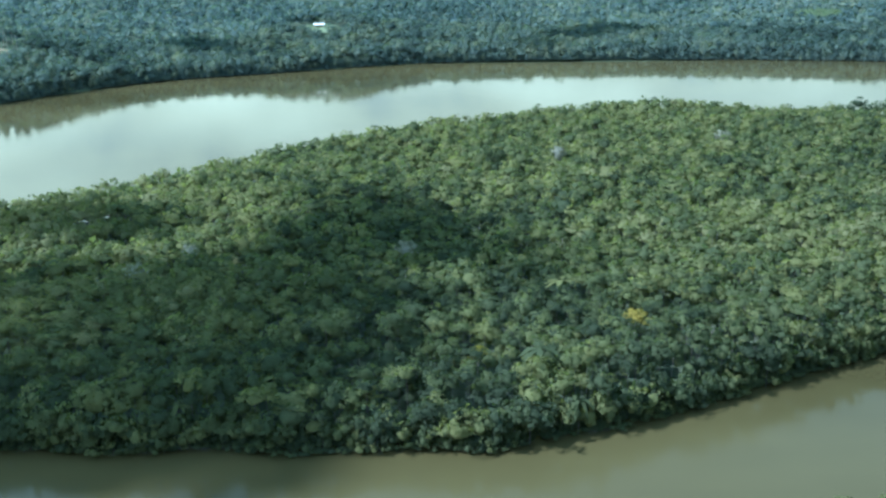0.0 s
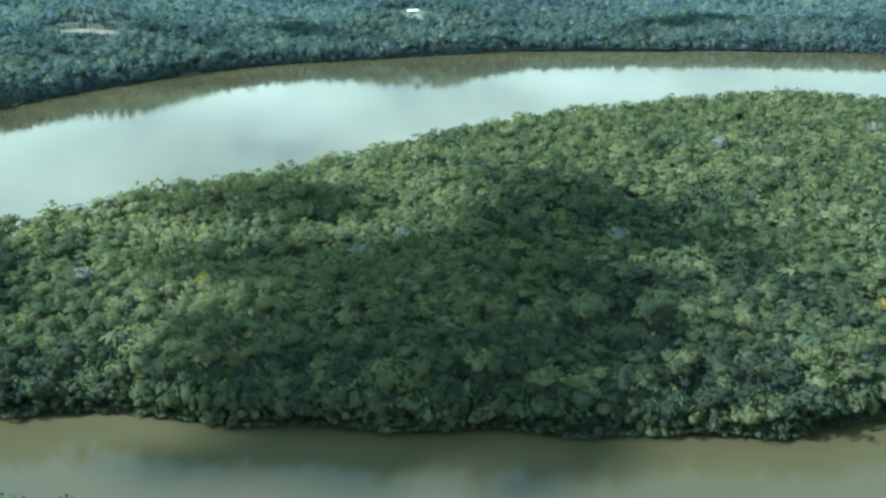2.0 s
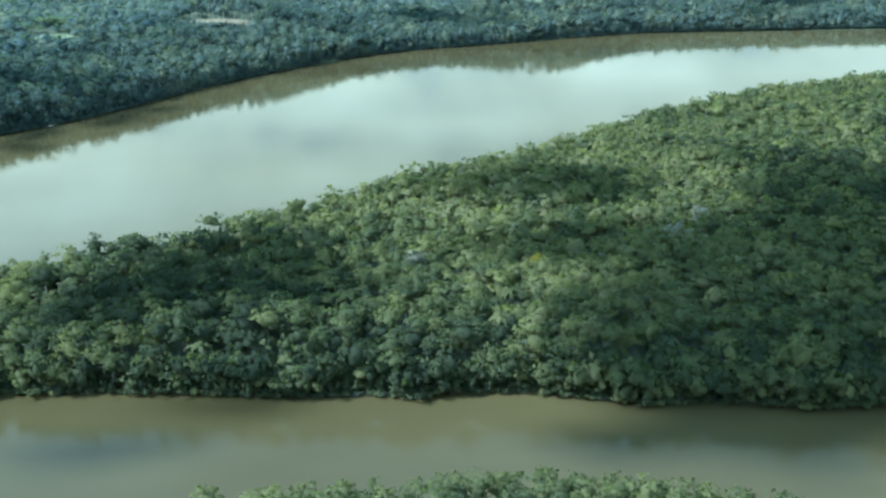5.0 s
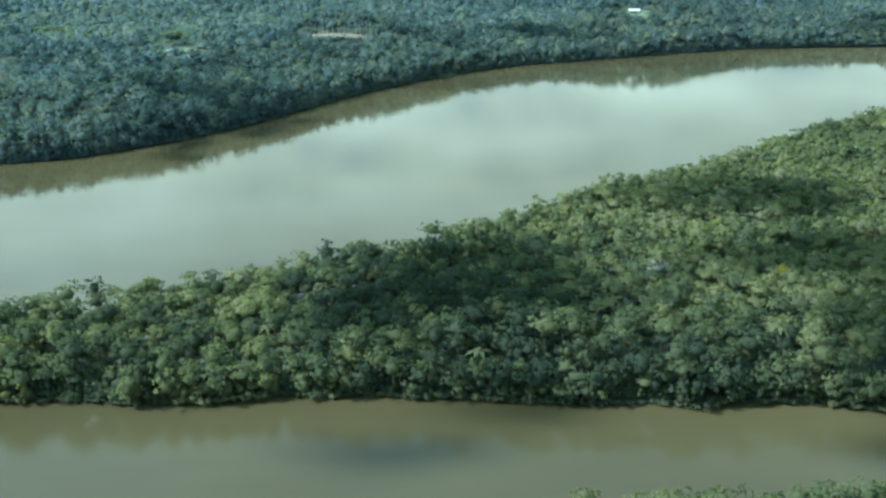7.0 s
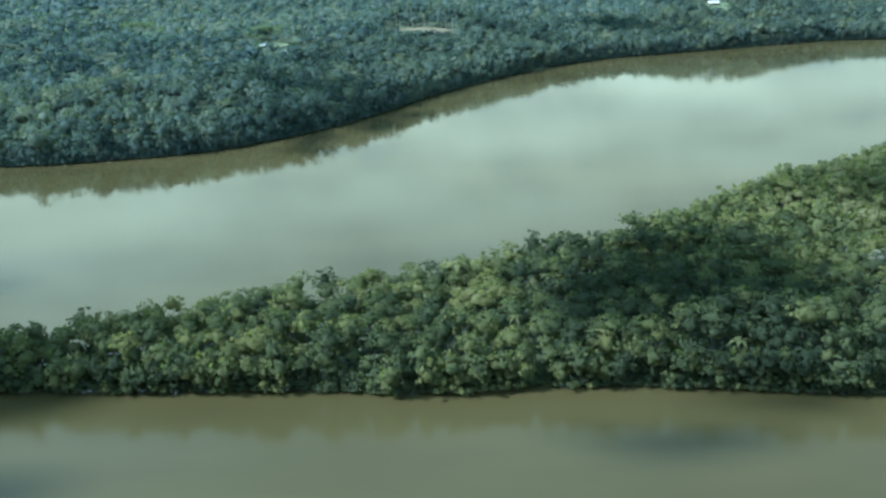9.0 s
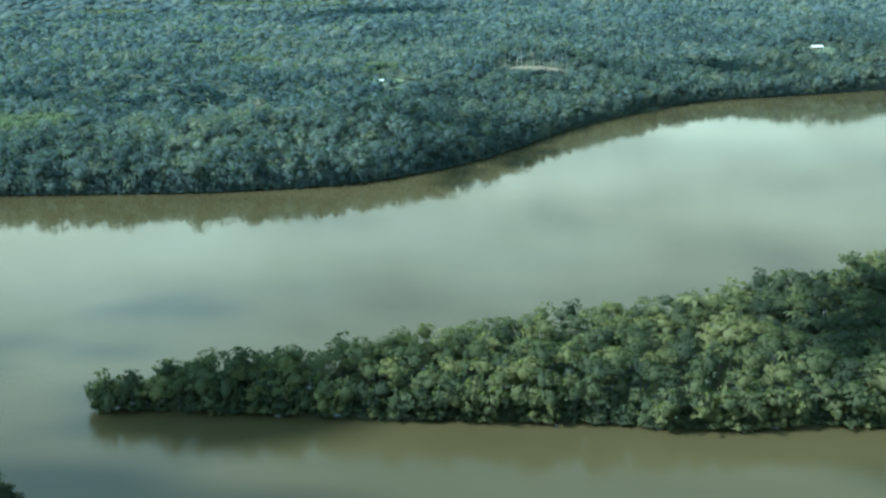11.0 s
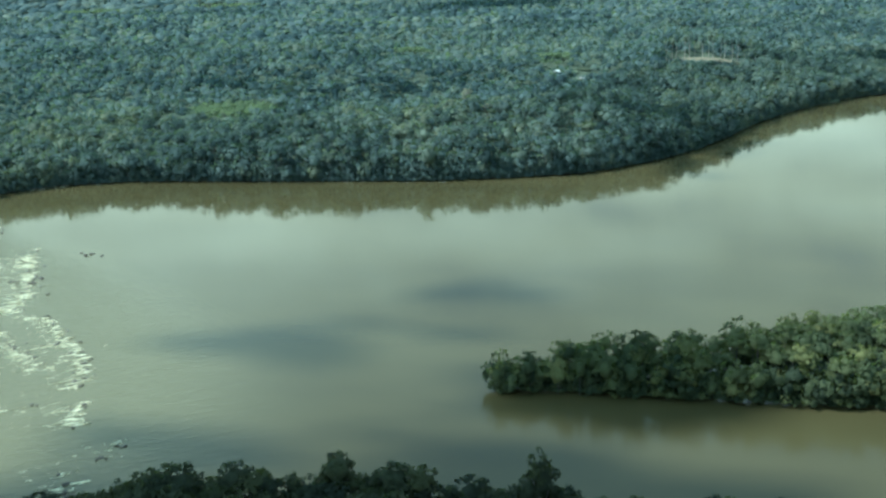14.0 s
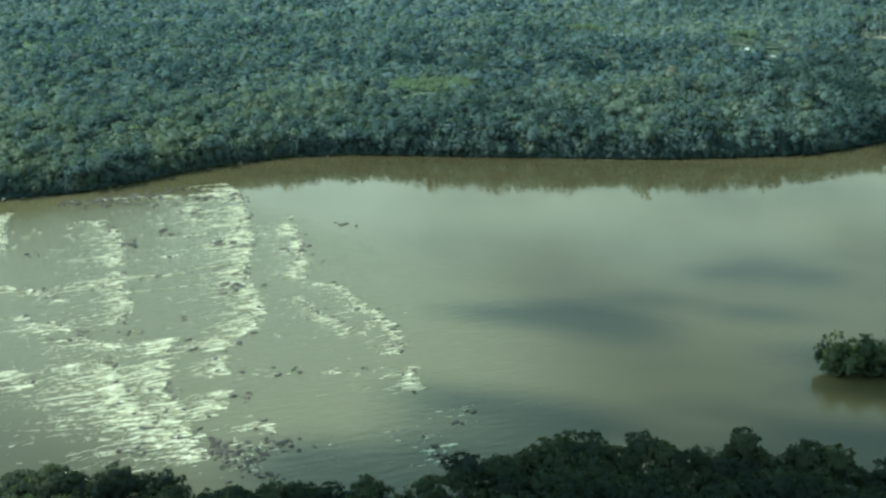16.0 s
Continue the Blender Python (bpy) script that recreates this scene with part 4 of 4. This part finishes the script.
def clear_land():
    r = np.random.default_rng(23)
    draped("earth_clearing", CLEARINGS[0], MUD, "bare brown felled clearing at the forest edge")
    for spot in CLEARINGS[1:]:
        draped("meadow", spot, MEADOW, "light green grassy clearing among the trees")
    many = [min(280, int(a * b / 3.0)) for x, y, a, b, turn in CLEARINGS[1:]]
    pts = np.vstack([np.c_[r.uniform(-1, 1, (n, 2)) * (a, b), np.full((n, 3), (x, y, turn))] for n, (x, y, a, b, turn) in zip(many, CLEARINGS[1:])])
    c, s = np.cos(pts[:, 4]), np.sin(pts[:, 4])
    p = np.c_[pts[:, 2] + c * pts[:, 0] - s * pts[:, 1], pts[:, 3] + s * pts[:, 0] + c * pts[:, 1]]
    p = p[open_land(p)]
    farm = np.zeros(len(p), bool)
    for k in FARMS:
        farm |= np.hypot(p[:, 0] - CLEARINGS[k][0], p[:, 1] - CLEARINGS[k][1]) < CLEARINGS[k][2] * 1.05
    h = np.where(farm, r.uniform(0.8, 2.2, len(p)), r.uniform(13.0, 16.0, len(p)))
    ob = forest("regrowth", p, height(p), COARSE, np.where(farm, h * 0.7, r.uniform(1.8, 3.4, len(p))), h, np.where(farm, h * 0.5, r.uniform(1.4, 2.6, len(p))), [GRASS, DARK_BARK], r.random(len(p)), r, trunk=False)
    tagged(ob, "light green young growth coming back in the clearings", "bushes", kind="stuff")
    p = np.c_[r.uniform(-446, -380, 60), r.uniform(884, 904, 60)]
    h = r.uniform(0.4, 1.3, 60)
    ob = forest("felled_brush", p, height(p), COARSE, h, h, h * 0.5, [HAZY_LEAVES_FAR, DARK_BARK], r.random(60), r, trunk=False)
    tagged(ob, "piles of cut brush on bare earth", "brush", kind="stuff")
    # tall pale trunks left standing behind the felled strip
    tall = tree_kind("forest_edge_tree", LIGHT[2], HAZY_LEAVES_EDGE, r)
    tagged(tall, "tall tree with a bare pale trunk at the clearing's edge", "tree", group="trees behind the clearing")
    for k in range(15):
        x = -450 + k * 5.4 + r.uniform(-1.5, 1.5)
        y = 911 - 0.2 * (x + 413) + r.uniform(-2, 4)
        z = float(height(np.array([[x, y]]))[0])
        m = stand(x, y, z, r.uniform(0.7, 1.0), r.uniform(1.25, 1.6), r.uniform(0, 360))
        if k:
            copy_thing_free(tall, m)
        else:
            keep = m
    tall.matrix_basis = keep


def block(bm, x0, y0, z0, x1, y1, z1):
    bmesh.ops.create_cube(bm, size=1, matrix=Matrix.Translation(((x0 + x1) / 2, (y0 + y1) / 2, (z0 + z1) / 2)) @ Matrix.Diagonal((x1 - x0, y1 - y0, z1 - z0, 1)))


def hut(name, x, y, long, wide, turn, roof, label):
    """A board house with a pitched sheet roof that overhangs, a door and two window shutters, on short posts."""
    top = new(name)
    z = float(height(np.array([[x, y]]))[0]) + 0.45
    top.matrix_basis = pose(x, y, z, 0, 0, turn)
    l, w, h = long / 2, wide / 2, 2.6
    bm = bmesh.new()
    block(bm, -l, -w, 0.5, l, w, h)
    part("wall", bm, BOARD, top)
    bm = bmesh.new()
    pitch = w * 0.55
    for side in (-1, 1):
        quad = [(-l - 0.6, side * (w + 0.6), h - 0.25), (l + 0.6, side * (w + 0.6), h - 0.25), (l + 0.6, 0, h + pitch), (-l - 0.6, 0, h + pitch)]
        vs = [bm.verts.new(Vector(q) + Vector((0, 0, k * 0.08))) for k in (0, 1) for q in quad]
        for f in ((0, 1, 2, 3), (7, 6, 5, 4), (0, 4, 5, 1), (1, 5, 6, 2), (2, 6, 7, 3), (3, 7, 4, 0)):
            bm.faces.new([vs[i] for i in f])
    part("roof", bm, roof, top, "pale sheet-metal roof")
    for side in (-1, 1):
        bm = bmesh.new()
        vs = [bm.verts.new(q) for q in ((side * l, -w, h), (side * l, w, h), (side * l, 0, h + pitch))]
        vs += [bm.verts.new(v.co + Vector((-side * 0.12, 0, 0))) for v in vs[:3]]
        for f in ((0, 1, 2), (5, 4, 3), (0, 3, 4, 1), (1, 4, 5, 2), (2, 5, 3, 0)):
            bm.faces.new([vs[i] for i in f])
        part("gable", bm, BOARD, top)
    bm = bmesh.new()
    block(bm, -0.45, -w - 0.06, 0.5, 0.45, -w + 0.02, 2.4)
    part("door", bm, MUD, top, "dark plank door")
    for k in (-1, 1):
        bm = bmesh.new()
        block(bm, k * l * 0.55 - 0.5, -w - 0.06, 1.2, k * l * 0.55 + 0.5, -w + 0.02, 2.1)
        part("shutter", bm, PAINT, top)
    for a in (-1, 1):
        for b in (-1, 1):
            bm = bmesh.new()
            block(bm, a * (l - 0.2) - 0.1, b * (w - 0.2) - 0.1, -0.9, a * (l - 0.2) + 0.1, b * (w - 0.2) + 0.1, 0.52)
            part("post", bm, BOARD, top)
    return tagged(top, label, "house", group="houses on the far bank")


clear_land()
hut("farmhouse", -127, 1060, 11, 5, 12, PAINT, "long white-roofed farmhouse in a clearing on the hillside")
hut("hut", -544, 808, 3.8, 3.0, 20, PAINT, "small white-roofed hut in a grassy clearing")
hut("hut", -521, 790, 3.4, 2.8, -15, TIN, "small grey tin-roofed hut at the clearing's edge")
hut("farmhouse", 446, 1185, 9, 6, -20, PAINT, "pale-roofed house in a distant clearing")
hut("farmhouse", 454, 1150, 9, 5, 15, PAINT, "pale-roofed house beside another one in a clearing")


# ---- rapids ----
LEDGES = [  # course of each rocky sill, how thick its foam lies, and how far the foam trails
    ([(-804, 395), (-780, 369), (-752, 322), (-734, 291), (-723, 264), (-706, 241), (-696, 229), (-690, 211), (-693, 201), (-686, 184), (-681, 175)], 1.2, 12.0),
    ([(-821, 366), (-806, 361), (-787, 340), (-779, 324)], 0.9, 8.0),
    ([(-755, 295), (-746, 289), (-743, 296)], 0.9, 8.0),
    ([(-740, 340), (-722, 311), (-703, 279), (-697, 261)], 0.9, 8.0),
    ([(-690, 242), (-683, 238), (-675, 228), (-662, 221), (-653, 215)], 0.8, 5.0),
    ([(-690, 258), (-679, 257), (-663, 240), (-652, 231), (-642, 218), (-636, 209), (-638, 200)], 0.75, 5.0),
    ([(-628, 195), (-626, 187), (-621, 181)], 1.1, 6.0),
    ([(-606, 175), (-605, 169), (-607, 163), (-609, 156), (-613, 155)], 0.8, 4.0),
    ([(-603, 153), (-607, 150), (-603, 143)], 0.9, 3.0),
    ([(-678, 177), (-669, 182), (-655, 184), (-635, 191)], 0.35, 3.0)]
LEDGES += [
    ([(-810, 305), (-789, 279), (-771, 252), (-753, 230), (-743, 218), (-737, 204)], 0.85, 9.0),
    ([(-761, 200), (-747, 194), (-736, 187), (-722, 188), (-712, 195)], 0.8, 9.0),
    ([(-721, 176), (-708, 162), (-696, 152), (-686, 144), (-676, 140), (-668, 135), (-660, 130)], 2.1, 16.0),
    ([(-712, 196), (-703, 180), (-693, 162), (-684, 154), (-676, 145), (-666, 137)], 1.5, 12.0),
    ([(-675, 167), (-672, 159), (-671, 150)], 1.3, 14.0),
    ([(-659, 147), (-656, 152), (-649, 147)], 0.6, 5.0),
    ([(-745, 163), (-730, 153)], 1.1, 10.0),
    ([(-776, 202), (-755, 190)], 0.7, 7.0),
    ([(-804, 226), (-789, 225), (-771, 219)], 0.45, 9.0),
    ([(-769, 231), (-769, 245), (-751, 252), (-733, 268)], 0.45, 8.0),
    ([(-683, 131), (-675, 126)], 0.9, 5.0),
    ([(-880, 320), (-866, 297), (-839, 267)], 0.7, 6.0)]
LEDGES += [
    ([(-800, 377), (-781, 363), (-781, 374)], 0.9, 7.0),
    ([(-828, 315), (-807, 299)], 0.6, 6.0),
    ([(-778, 298), (-765, 306), (-764, 320)], 0.45, 6.0),
    ([(-728, 165), (-727, 174), (-723, 179)], 0.7, 10.0),
    ([(-764, 273), (-757, 278)], 0.5, 5.0),
    ([(-701, 190), (-693, 195)], 0.6, 6.0),
    ([(-659, 140), (-652, 134), (-645, 128)], 0.8, 2.5),
    ([(-652, 142), (-645, 139)], 0.6, 2.5),
    ([(-852, 352), (-838, 356), (-826, 366)], 0.5, 4.0)]
FLOW = Vector((-0.83, -0.56, 0)).normalized()


def rapids():
    """White water: tongues of foam that spill over each sill and trail down the current."""
    r = np.random.default_rng(31)
    vs, fs, count = [], [], 0
    across = np.array([-FLOW.y, FLOW.x])
    flow = np.array([FLOW.x, FLOW.y])

    def tongue(x, y, long, wide, tall):
        nonlocal count
        n = 6
        bend = r.normal(0, 0.10)
        for k in range(n):
            t = k / (n - 1)
            body = (0.35 + 0.65 * math.sin(math.pi * min(1, 0.25 + t * 0.75))) * (1 - t) ** 0.55
            mid = np.array([x, y]) + flow * long * t + across * (bend * long * t * t + r.normal(0, 0.08) * wide)
            h = tall * (1 - 0.75 * t) * r.uniform(0.6, 1.2)
            for side, z in ((-1, -0.06), (-0.45, h * 0.8), (0.35, h), (1, -0.06)):
                q = mid + across * side * wide * body * r.uniform(0.75, 1.25)
                vs.append((q[0], q[1], z if k else z * 0.3))
        for k in range(n - 1):
            for j in range(3):
                a = count + k * 4 + j
                fs.append((a, a + 1, a + 5, a + 4))
        count += n * 4

    for line, dense, trail in LEDGES:
        p = np.array(line, float)
        run = np.r_[0, np.cumsum(np.hypot(*np.diff(p, axis=0).T))]
        lobe = r.uniform(5.0, 8.0)
        for at in np.arange(0, run[-1], 0.30 / dense):
            x, y = np.interp(at, run, p[:, 0]), np.interp(at, run, p[:, 1])
            # the lip juts upstream in lobes, and breaks off between them
            jut = 2.4 * abs(math.sin(at / lobe * math.pi + line[0][0])) + 1.2 * math.sin(at * 1.7) - 1.6
            gate = float(field(np.array([[x, y]]), 8.0, 14)[0])
            if gate < 0.23 - 0.1 * (dense - 0.8):
                continue
            x, y = x - flow[0] * jut + r.normal(0, 0.45), y - flow[1] * jut + r.normal(0, 0.45)
            tongue(x, y, 0.6 + trail * r.exponential(0.55) * (0.35 + gate), r.uniform(0.08, 0.30), r.uniform(0.08, 0.42))
            if r.random() < 0.45:
                q = r.exponential(trail * 0.5)
                tongue(x + flow[0] * q + r.normal(0, 0.6), y + flow[1] * q + r.normal(0, 0.6), r.uniform(0.6, 2.2), r.uniform(0.08, 0.22), r.uniform(0.06, 0.2))
        for _ in range(int(run[-1] * (dense + 0.3) * 1.1)):
            at = r.uniform(0, run[-1])
            x, y = np.interp(at, run, p[:, 0]), np.interp(at, run, p[:, 1])
            drift = r.exponential(trail * 1.6)
            tongue(x + flow[0] * drift + r.normal(0, 3), y + flow[1] * drift + r.normal(0, 3), r.uniform(0.8, 3.5), r.uniform(0.05, 0.15), r.uniform(0.05, 0.14))
    ob = sheet("white_water", np.array(vs), np.array(fs), [FOAM], smoothed=True)
    tagged(ob, "white foaming water spilling over rocky sills in the rapids", "rapids", kind="stuff")


ROCKS = [(-834, 358, 50, 9), (-837, 345, 24, 6), (-857, 341, 16, 4), (-853, 348, 8, 3), (-825, 378, 14, 4), (-789, 369, 22, 6), (-790, 342, 10, 3), (-753, 294, 12, 3), (-720, 247, 14, 3), (-750, 186, 6, 2), (-741, 194, 8, 3), (-791, 282, 10, 3), (-658, 135, 40, 2.6), (-651, 130, 30, 2.2)]
ROCKS += [(-651, 135, 26, 2.2), (-646, 141, 20, 2.2), (-663, 138, 16, 2), (-679, 129, 14, 2), (-691, 163, 10, 1.6), (-669, 165, 12, 1.8), (-605, 147, 14, 1.5), (-785, 306, 8, 3), (-715, 296, 10, 2.5), (-708, 332, 5, 3), (-644, 127, 14, 2), (-719, 214, 4, 1), (-727, 197, 10, 2.5), (-822, 263, 4, 2)]


def boulders():
    r = np.random.default_rng(37)
    kinds = []
    for k in range(7):
        bm = bmesh.new()
        bmesh.ops.create_icosphere(bm, subdivisions=2, radius=1)
        for v in bm.verts:
            q = noise.noise(v.co * 1.6 + Vector((k * 9, 0, 0))) * 0.45 + noise.noise(v.co * 4 + Vector((0, k * 5, 0))) * 0.12
            v.co = v.co * (1 + q)
            v.co.z *= 0.55
        me = bpy.data.meshes.new("boulder")
        bm.to_mesh(me)
        bm.free()
        me.materials.append(ROCK)
        kinds.append(me)
    spots = []
    for x, y, n, w in ROCKS:
        for _ in range(n):
            spots.append((x + r.normal(0, w * 1.35), y + r.normal(0, w), (0.28 if y < 240 else 0.55) + (0.6 if y < 240 else 1.2) * r.random() ** 1.8))
    for line, dense, trail in LEDGES:
        p = np.array(line, float)
        run = np.r_[0, np.cumsum(np.hypot(*np.diff(p, axis=0).T))]
        for at in r.uniform(0, run[-1], int(run[-1] * 0.28)):
            spots.append((np.interp(at, run, p[:, 0]) + r.normal(0, 2.5), np.interp(at, run, p[:, 1]) + r.normal(0, 1.8), r.uniform(0.3, 0.95)))
    spots.sort(key=lambda one: -one[2])
    stones_v, stones_f, count = [], [], 0
    for k, (x, y, size) in enumerate(spots):
        me = kinds[int(r.integers(7))]
        m = pose(x, y, size * 0.05, r.uniform(-12, 12), r.uniform(-12, 12), r.uniform(0, 360)) @ Matrix.Diagonal((size * r.uniform(0.9, 1.9), size * 0.8, size * r.uniform(0.4, 0.8), 1))
        if k < 280:
            ob = new("boulder", me)
            ob.matrix_basis = m
            tagged(ob, "dark wet boulder standing out of the foaming rapids", "boulder", group="boulders in the rapids")
            continue
        stones_v += [tuple(m @ v.co) for v in me.vertices]
        stones_f += [[count + i for i in q.vertices] for q in me.polygons]
        count += len(me.vertices)
    tagged(sheet("river_stones", np.array(stones_v), np.array(stones_f), [ROCK], smoothed=True), "small dark wet stones between the boulders of the rapids", "stones", kind="stuff")


rapids()
boulders()


# ---- clouds that shade parts of the place ----
def cloud(x, y, wide, long, r, puffs=60):
    """A ragged fair-weather cumulus, 1300 m up, whose shade falls round (x, y)."""
    high = 1300.0
    cx, cy = x + SUN.x / SUN.z * high, y + SUN.y / SUN.z * high
    vs, fs, n = [], [], 0
    for k in range(puffs):
        a, q = r.uniform(0, 2 * np.pi), math.sqrt(r.random())
        q *= 0.8 + 0.35 * math.sin(3 * a + x)
        size = r.uniform(0.10, 0.30) * (1.2 - 0.7 * min(q, 1))
        at = np.array([cx + math.cos(a) * q * wide, cy + math.sin(a) * q * long, high + (1 - q) * 0.3 * wide + r.uniform(0, 12)])
        v = ICO_V * r.uniform(0.75, 1.25, (12, 1)) * (size * wide * 1.2, size * long * 1.2, size * 0.7 * min(wide, long)) + at
        vs.append(v)
        fs.append(ICO_F + n)
        n += 12
    ob = sheet("cloud", np.vstack(vs), np.vstack(fs), [VAPOUR], smoothed=True)
    tagged(ob, "ragged white fair-weather cumulus cloud drifting over the river", "cloud", group="clouds over the river", kind="structure")


CLOUDS = [(-62, 240, 46, 46, 64), (-112.9, 234, 60, 46, 30), (-118, 220, 44, 13, 30), (-80, 219, 40, 13, 30), (-152, 204, 56, 13, 24), (-100.5, 302, 72, 54, 50), (-70.5, 302.1, 100, 62, 28), (-29.3, 373.7, 64, 50, 34), (-35, 350, 46, 16, 40), (30, 335, 50, 30, 18), (-249, 282, 54, 42, 50), (-145.8, 383.3, 50, 34, 60), (-477.8, 223.5, 48, 24, 90), (-438, 246, 42, 12, 50),
          (-599, 243.8, 40, 19, 90), (-537, 306.7, 30, 16, 80), (-541, 262, 26, 8, 50), (-575, 268, 22, 6, 40), (-602, 168, 42, 18, 80), (-520.7, 180.6, 44, 14, 60), (-490.1, 163.8, 60, 18, 110), (-540, 123, 110, 36, 110), (-470.1, 131.8, 80, 34, 120),
          (-606, 100, 50, 28, 110), (-522.8, 117.3, 110, 34, 120), (-590, 116, 60, 30, 120), (-500, 92, 120, 36, 120), (-600, 72, 80, 30, 110), (-506, 208, 36, 11, 70)]
CLOUDS += [(-665, 690, 130, 60, 9), (-760, 690, 110, 50, 7), (-446.6, 605.2, 60, 75, 16), (190, 1085, 170, 80, 9), (-890.2, 1897.3, 420, 190, 14), (-256, 985, 110, 60, 14), (-283.4, 201, 30, 8, 60),
           (-253.6, 223.2, 24, 7, 60)]
cr = np.random.default_rng(5)
for x, y, wide, long, puffs in CLOUDS:
    cloud(x, y, wide, long, cr, puffs)
